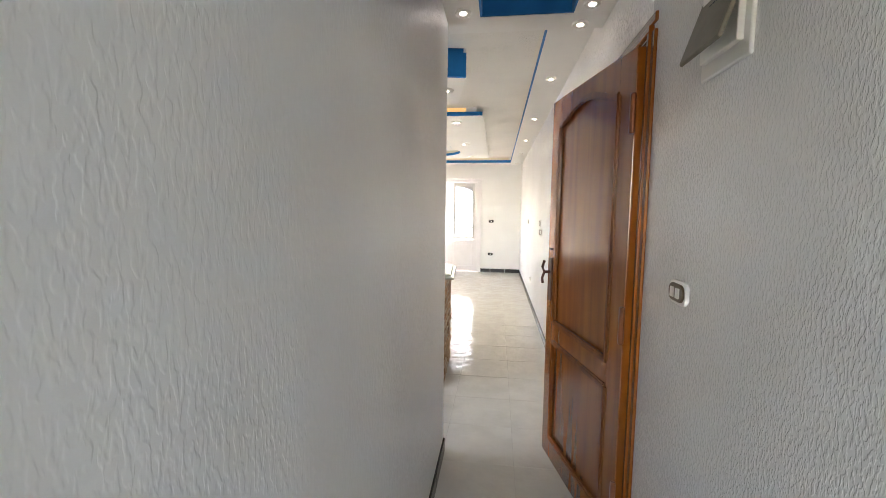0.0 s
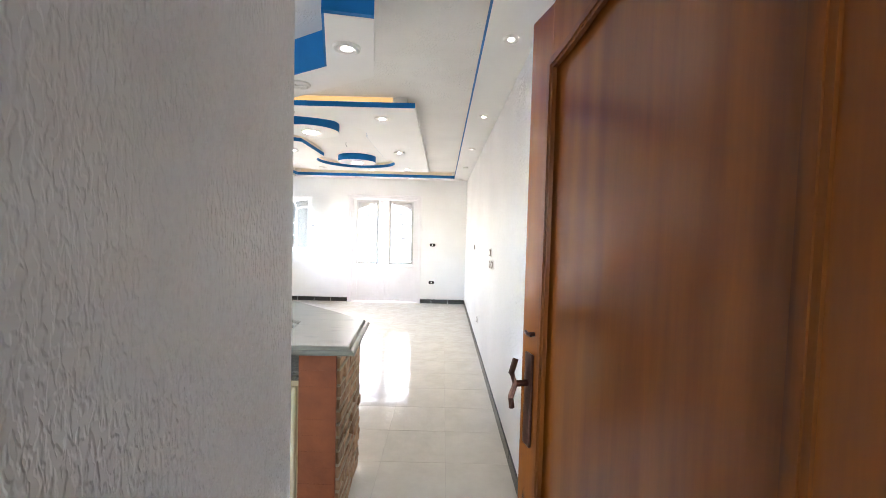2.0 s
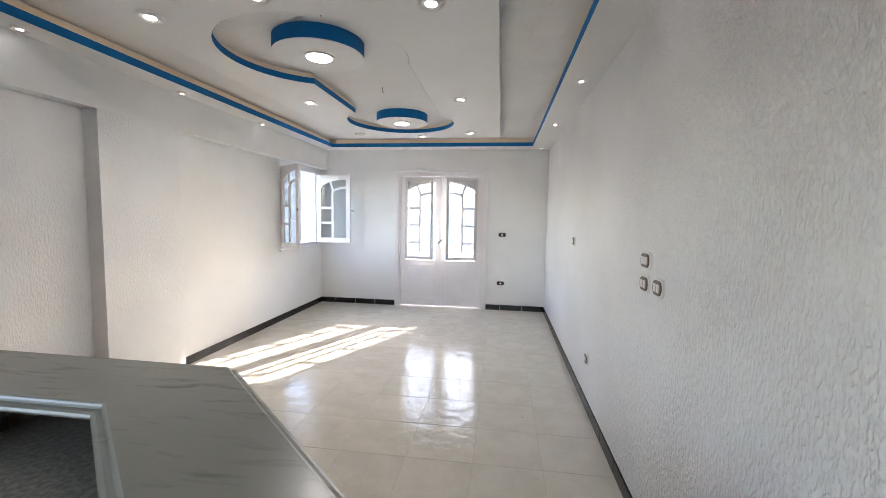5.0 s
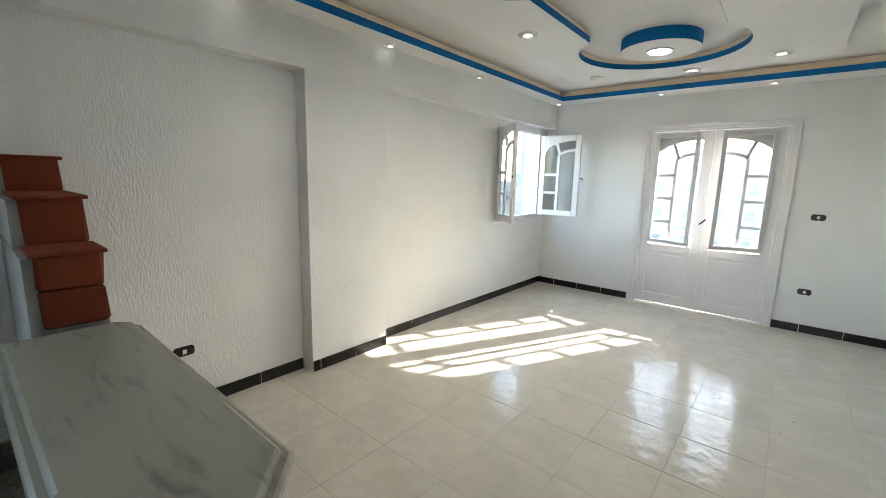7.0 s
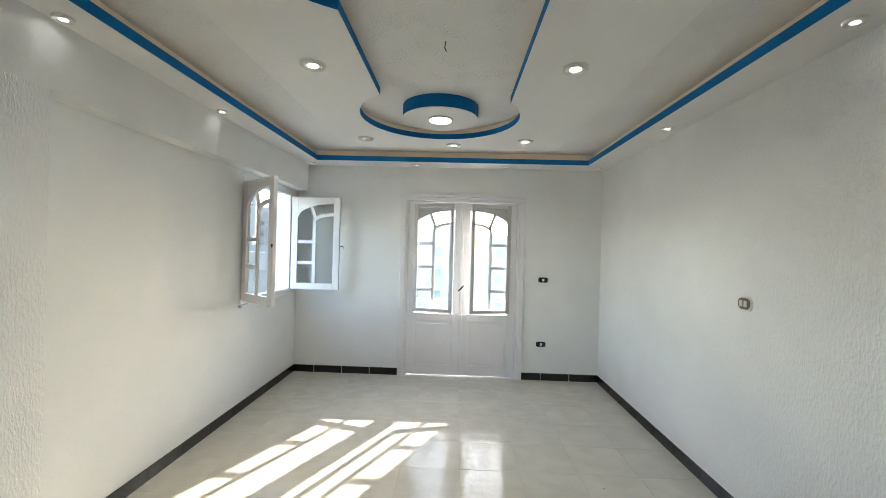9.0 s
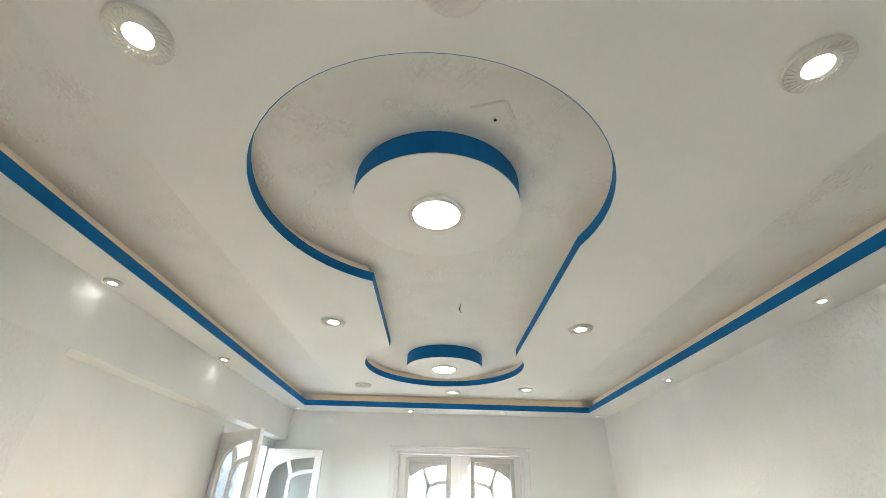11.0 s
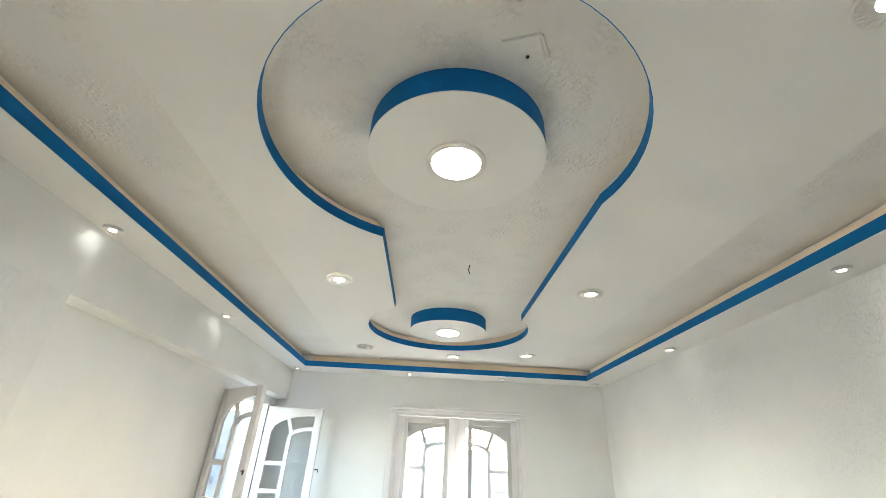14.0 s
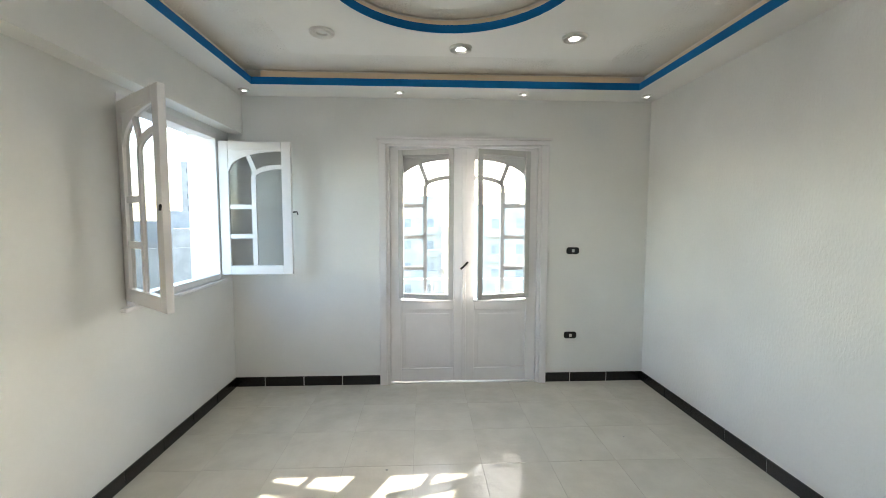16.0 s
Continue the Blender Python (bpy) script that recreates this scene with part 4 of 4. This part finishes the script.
WORK = [(-1.168, 3.475), (-1.168, 3.955), (-1.805, 4.545), (-2.285, 4.56), (-2.285, 4.022), (-1.867, 4.022), (-1.335, 3.475)]
bm = bmesh.new()
loft(bm, [(inset(WORK, 0.004), 0.750), (WORK, 0.754), (WORK, 0.770), (inset(WORK, 0.007), 0.774), (inset(WORK, 0.007), 0.778), (WORK, 0.782),
          (WORK, 0.794), (inset(WORK, 0.006), 0.80)])
worktop = thing("worktop", "speckled grey granite kitchen worktop, dusty", "countertop")
slabs(worktop, bm, GRANITE, ((WORK[6], WORK[1]), (WORK[5], WORK[2])))
bm = bmesh.new()
box(bm, -2.88, 3.92, 0.835, -2.29, 4.455, 0.868, bevel=0.004)
tagged(new("raised_worktop", mesh_of("raised_worktop", bm, GRANITE)), "raised grey granite slab beside the worktop", "countertop")
bm = bmesh.new()
box(bm, -2.86, 3.95, 0, -2.30, 4.455, 0.835)
tagged(new("masonry_plinth", mesh_of("masonry_plinth", bm, GRANITE_DARK)), "dark grey masonry block carrying the granite slab", "counter base")


def cabinet(name, label, a, b, back, door_mat, frame_mat, panel_mat):
    """A floor cabinet whose front runs from a to b, with one framed door and a knob."""
    a, b = Vector((*a, 0)), Vector((*b, 0))
    w = (b - a).length
    ang = math.degrees(math.atan2(b.y - a.y, b.x - a.x))
    ob = thing(name, label, "cabinet", Matrix.Translation(a) @ pose(0, 0, 0, 0, 0, ang), group="kitchen cabinets")
    bm = bmesh.new()
    box(bm, 0, 0, 0.08, w, back, 0.748)
    box(bm, 0.01, 0.04, 0, w - 0.01, back, 0.08)
    part("carcass", bm, frame_mat, ob)
    d = child("cabinet_door", ob, Matrix.Translation((0.018, -0.002, 0.10)))
    dw, dh, e = w - 0.036, 0.615, 0.028
    bm = bmesh.new()
    rect = lambda o, y: [bm.verts.new(c) for c in ((o, y, o), (dw - o, y, o), (dw - o, y, dh - o), (o, y, dh - o))]
    rows = [rect(0, 0), rect(0, -0.012), rect(0.004, -0.018), rect(0.010, -0.018), rect(e, -0.009), rect(e, 0)]
    for p, q in zip(rows, rows[1:]):
        for k in range(4):
            bm.faces.new((p[k], p[(k + 1) % 4], q[(k + 1) % 4], q[k]))
    bmesh.ops.recalc_face_normals(bm, faces=bm.faces[:])
    part("door_surround", bm, door_mat, d)
    bm = bmesh.new()
    box(bm, e, -0.008, e, dw - e, -0.001, dh - e)
    part("door_panel", bm, panel_mat, d)
    if w < 0.2:
        bm = bmesh.new()
        arc = [(dw / 2 + (dw / 2 - e) * math.cos(radians(a)), -0.009, dh - e - 0.012 + 0.022 * math.sin(radians(a))) for a in range(180, 361, 15)]
        tube(bm, arc, 0.0035, 6)
        part("arched_bead", bm, door_mat, d)
    else:
        bm = bmesh.new()
        hx, hz = dw - e - 0.02, dh - 0.085
        for k in range(3):
            for g in range(2):
                c = Vector((hx - 0.011 + 0.022 * g, -0.016, hz + 0.020 * (k - 1)))
                tube(bm, [c + Vector((0.009 * math.cos(a * 0.785), -0.003 * math.sin(a), 0.009 * math.sin(a * 0.785))) for a in range(8)], 0.0028, 5)
        box(bm, hx - 0.018, -0.013, hz - 0.027, hx + 0.018, -0.008, hz + 0.027, bevel=0.002)
        part("handle", bm, BRONZE, d, "small ornate bronze handle")
    return ob


cabinet("cabinet", "cream framed kitchen cabinet with a red carcass", (-2.28, 4.05), (-1.88, 4.05), 0.46, CREAM, RED_WOOD, CREAM)
cabinet("cabinet", "dark red corner cabinet with cream door frame", (-1.865, 4.045), (-1.345, 3.51), 0.10, CREAM, RED_WOOD, RED_WOOD)
cabinet("cabinet", "narrow cream end cabinet beside the brown pillar", (-1.335, 3.50), (-1.172, 3.50), 0.10, CREAM, CREAM, CREAM)

# stepped remainder of a brick wall behind the bar's end
stub = thing("brick_wall", "stepped unfinished brick wall with red painted ends", "wall stub")
STEPS = ((-2.915, 0.94, 1.215), (-3.15, 1.215, 1.405), (-3.62, 1.405, 1.565))
bm = bmesh.new()
for x, z0, z1 in STEPS:
    box(bm, XL + 0.002, 4.466, z0 if z0 > 1 else 0, x - 0.012, 4.500, z1 - 0.012)
part("plaster_face", bm, PLASTER_GREY, stub, "grey cement-plastered face")
bm = bmesh.new()
box(bm, XL + 0.002, 4.502, 0, -2.93, 4.69, 0.94)
part("core", bm, PLASTER_GREY, stub)
rnd = random.Random(7)
brick_mesh = []
for k in range(3):
    q = bmesh.new()
    made = bmesh.ops.create_cube(q, size=1.0)
    bmesh.ops.bevel(q, geom=q.edges[:], offset=0.06, segments=1, affect="EDGES")
    for v in q.verts:
        v.co += Vector((rnd.uniform(-.03, .03), rnd.uniform(-.03, .03), rnd.uniform(-.04, .04)))
    brick_mesh.append(mesh_of("brick", q, BRICK))
for x_end, z0, z1 in STEPS:
    n = max(1, round((z1 - z0) / 0.135))
    for i in range(n):
        h = (z1 - z0) / n
        x = x_end
        j = 0
        while x > XL + 0.03:
            w = 0.23 if (i + j) % 2 else 0.16
            w = min(w, x - XL - 0.004)
            ob = new("brick", brick_mesh[(i + j) % 3])
            ob.parent = stub
            proud = 0.012 if x == x_end else 0.0
            ob.matrix_basis = Matrix.Translation((x - w / 2 + proud * 0.5, 4.594, z0 + h * (i + 0.5))) @ Matrix.Diagonal((w - 0.004, 0.192, h - 0.002, 1))
            x -= w
            j += 1

behind = XL + 0.004
for x, z0, z1 in STEPS[::-1]:
    bm = bmesh.new()
    box(bm, behind, 4.484, z1 - 0.010, x + 0.014, 4.702, z1 + 0.006, bevel=0.005)
    part("mortar_lip", bm, BRICK, stub, "painted mortar lip over the step")
    behind = x - 0.004

# ---- outside ----
bm = bmesh.new()
box(bm, -900, -900, -13.2, 900, 900, -13)
structure("ground", bm, GROUND, "dusty ground far below", "ground")
bm = bmesh.new()
box(bm, -3.2, YF + 0.25, -0.25, 0.15, YF + 1.35, -0.05)
structure("balcony_floor", bm, CONCRETE, "concrete balcony slab outside the double door", "balcony")
bm = bmesh.new()
box(bm, -3.2, YF + 1.25, -0.05, 0.15, YF + 1.35, 0.12)
structure("balcony_kerb", bm, CONCRETE, "low concrete balcony edge", "balcony")
railing = thing("balcony_railing", "thin pale metal balcony railing", "railing")
for z in (0.45, 0.78):
    bm = bmesh.new()
    tube(bm, [(-3.2, YF + 1.3, z), (0.15, YF + 1.3, z)], 0.014)
    part("rail", bm, CONCRETE, railing)
for i in range(9):
    bm = bmesh.new()
    tube(bm, [(-3.15 + 0.4 * i, YF + 1.3, 0.12), (-3.15 + 0.4 * i, YF + 1.3, 0.78)], 0.010)
    part("post", bm, CONCRETE, railing)

win_mesh = {}


def house(cx, cy, w, d, h, turn, mat, label):
    """A block of flats with a parapet, a roof hut and windows set into its faces."""
    ob = thing("apartment_building", label, "building", pose(cx, cy, -13, 0, 0, turn), group="buildings outside")
    bm = bmesh.new()
    box(bm, -w / 2, -d / 2, 0, w / 2, d / 2, h)
    part("facade", bm, mat, ob)
    bm = bmesh.new()
    for x0, y0, x1, y1 in ((-w / 2, -d / 2, w / 2, -d / 2 + 0.25), (-w / 2, d / 2 - 0.25, w / 2, d / 2), (-w / 2, -d / 2 + 0.25, -w / 2 + 0.25, d / 2 - 0.25), (w / 2 - 0.25, -d / 2 + 0.25, w / 2, d / 2 - 0.25)):
        box(bm, x0, y0, h, x1, y1, h + 0.9)
    part("parapet", bm, mat, ob)
    bm = bmesh.new()
    box(bm, -w * 0.2, -d * 0.2, h, w * 0.15, d * 0.2, h + 2.6)
    part("roof_hut", bm, mat, ob)
    glazing = HOUSE_WIN_DARK if mat in HOUSE[2:] else HOUSE_WIN
    if mat not in win_mesh:
        q, q2 = bmesh.new(), bmesh.new()
        box(q, -0.45, -0.06, 0.1, 0.45, 0.06, 1.3)
        box(q2, -1.0, -0.9, 0, 1.0, 0.0, 0.9)
        win_mesh[mat] = mesh_of("window", q, glazing), mesh_of("balcony", q2, mat)
    for face in (0, 1):
        run = w if face == 0 else d
        n = max(2, int(run / 3.0))
        for f in range(int(h / 3.1)):
            for i in range(n):
                u = -run / 2 + run * (i + 0.5) / n
                m = Matrix.Translation((u, -d / 2, f * 3.1 + 1.0)) if face == 0 else Matrix.Translation((w / 2, u, f * 3.1 + 1.0)) @ pose(0, 0, 0, 0, 0, 90)
                o = new("window", win_mesh[mat][0])
                o.parent, o.matrix_basis = ob, m
                if i % 3 == 1:
                    o = new("balcony", win_mesh[mat][1])
                    o.parent, o.matrix_basis = ob, m @ Matrix.Translation((0, 0, -0.9))


house(-60.5, 116, 6.4, 8, 28, 27, HOUSE[3], "narrow white rendered apartment block seen through the window")
house(-50, 40, 14, 12, 14.5, 35, HOUSE[3], "cream apartment block seen through the window")
house(-55, 124, 9, 8, 24, 20, HOUSE[3], "grey apartment block carrying an antenna mast")
house(-42, 80, 16, 10, 13.4, 24, HOUSE[3], "long low house with a flat roof")
house(-25, 50, 12, 9, 11, 25, HOUSE[2], "low brick house with a flat roof")
house(-62, 66, 14, 14, 17, 30, HOUSE[3], "far white apartment block")
house(-8, 70, 16, 12, 17, 5, HOUSE[0], "white apartment block opposite the balcony")
house(9, 62, 12, 12, 15.5, -8, HOUSE[1], "cream apartment block opposite the balcony")
house(-20, 84, 14, 12, 20, 8, HOUSE[1], "tall cream apartment block far off")
house(26, 80, 15, 12, 18, -15, HOUSE[0], "white apartment block far off")
mast = thing("antenna_mast", "thin lattice antenna mast on a far roof", "antenna", pose(-57, 122, 11.0))
bm = bmesh.new()
for x, y in ((-0.3, -0.3), (0.3, -0.3), (0, 0.35)):
    tube(bm, [(x, y, 0), (x * 0.5, y * 0.5, 11)], 0.05, 5)
part("legs", bm, DARK_METAL, mast)
for i in range(8):
    bm = bmesh.new()
    k = 1 - 0.5 * i / 8
    tube(bm, [(-0.3 * k, -0.3 * k, i * 1.35), (0.3 * k, -0.3 * k, i * 1.35 + 0.7), (0, 0.35 * k, i * 1.35 + 1.3)], 0.03, 5)
    part("brace", bm, DARK_METAL, mast)

# ---- skirting ----
skirt = thing("baseboard", "black ceramic skirting tiles with white joints", "skirting", kind="structure")
skirt_mesh = {}


def skirting(a, b, h=0.085, size=0.345):
    """Black tiles along the wall from a to b (room on the left of a to b)."""
    a, b = Vector((*a, 0)), Vector((*b, 0))
    t = (b - a).normalized()
    length = (b - a).length
    ang = math.degrees(math.atan2(t.y, t.x))
    q = bmesh.new()
    box(q, 0, 0, 0, length, 0.006, h - 0.003)
    o = part("joint_bed", q, JOINT, skirt)
    o.matrix_basis = Matrix.Translation(a) @ pose(0, 0, 0, 0, 0, ang)
    u = 0.0
    while u < length - 0.01:
        w = min(size, length - u)
        key = round(w, 3)
        if key not in skirt_mesh:
            q = bmesh.new()
            box(q, 0.003, 0.0, 0.0, w - 0.003, 0.011, h, bevel=0.0015)
            skirt_mesh[key] = mesh_of("skirting_tile", q, BLACK_TILE)
        o = new("skirting_tile", skirt_mesh[key])
        o.parent = skirt
        o.matrix_basis = Matrix.Translation(a + t * u) @ pose(0, 0, 0, 0, 0, ang)
        u += w


skirting((-2.44, YF), (XL, YF))
skirting((0, YF), (-0.925, YF))
skirting((XL, YF - 0.012), (XL, 6.765))
skirting((XC, 6.765), (XC, 6.01))
skirting((XL + 0.012, 6.01), (XC, 6.01))
skirting((XL, 6.01 - 0.012), (XL, 4.68))
skirting((0, DOOR_Y1 + 0.061), (0, YF - 0.012))
skirting((0, Y0), (0, DOOR_Y0 - 0.061))
skirting((HALL_X, HALL_Y), (HALL_X, Y0))

# ---- floor tiles ----
TS, TJ = 0.4225, 0.0020
q = bmesh.new()
loop = lambda o: [(o, o), (TS - o, o), (TS - o, TS - o), (o, TS - o)]
loft(q, [(loop(TJ / 2), -0.006), (loop(TJ / 2), -0.0006), (loop(TJ / 2 + 0.001), 0.0)])
tile_mesh = mesh_of("tile", q, TILE)
rnd = random.Random(3)
for i in range(10):
    for j in range(-5, 25):
        x, y = -TS * (i + 1), -0.138 - TS + TS * j
        if y + TS < Y0 or y > YF - 0.1 or (i > 2 and y < 1.0):
            continue
        o = new("tile", tile_mesh)
        o.parent = floor
        o.matrix_basis = Matrix.Translation((x, y, 0)) @ pose(0, 0, 0, rnd.uniform(-0.05, 0.05), rnd.uniform(-0.05, 0.05), 0)

# crumbs of plaster left on the floor
bm = bmesh.new()
for i in range(46):
    c = Vector((rnd.uniform(-3.3, -0.3), rnd.uniform(4.9, 9.6), 0.0025))
    made = bmesh.ops.create_icosphere(bm, subdivisions=1, radius=rnd.uniform(0.002, 0.005))
    bmesh.ops.transform(bm, matrix=Matrix.Translation(c) @ Matrix.Diagonal((rnd.uniform(0.8, 2.0), rnd.uniform(0.8, 1.6), 0.7, 1)), verts=made["verts"])
tagged(new("plaster_crumbs", mesh_of("plaster_crumbs", bm, PLASTER_GREY)), "grey plaster crumbs scattered over the tiles", "debris", kind="stuff")
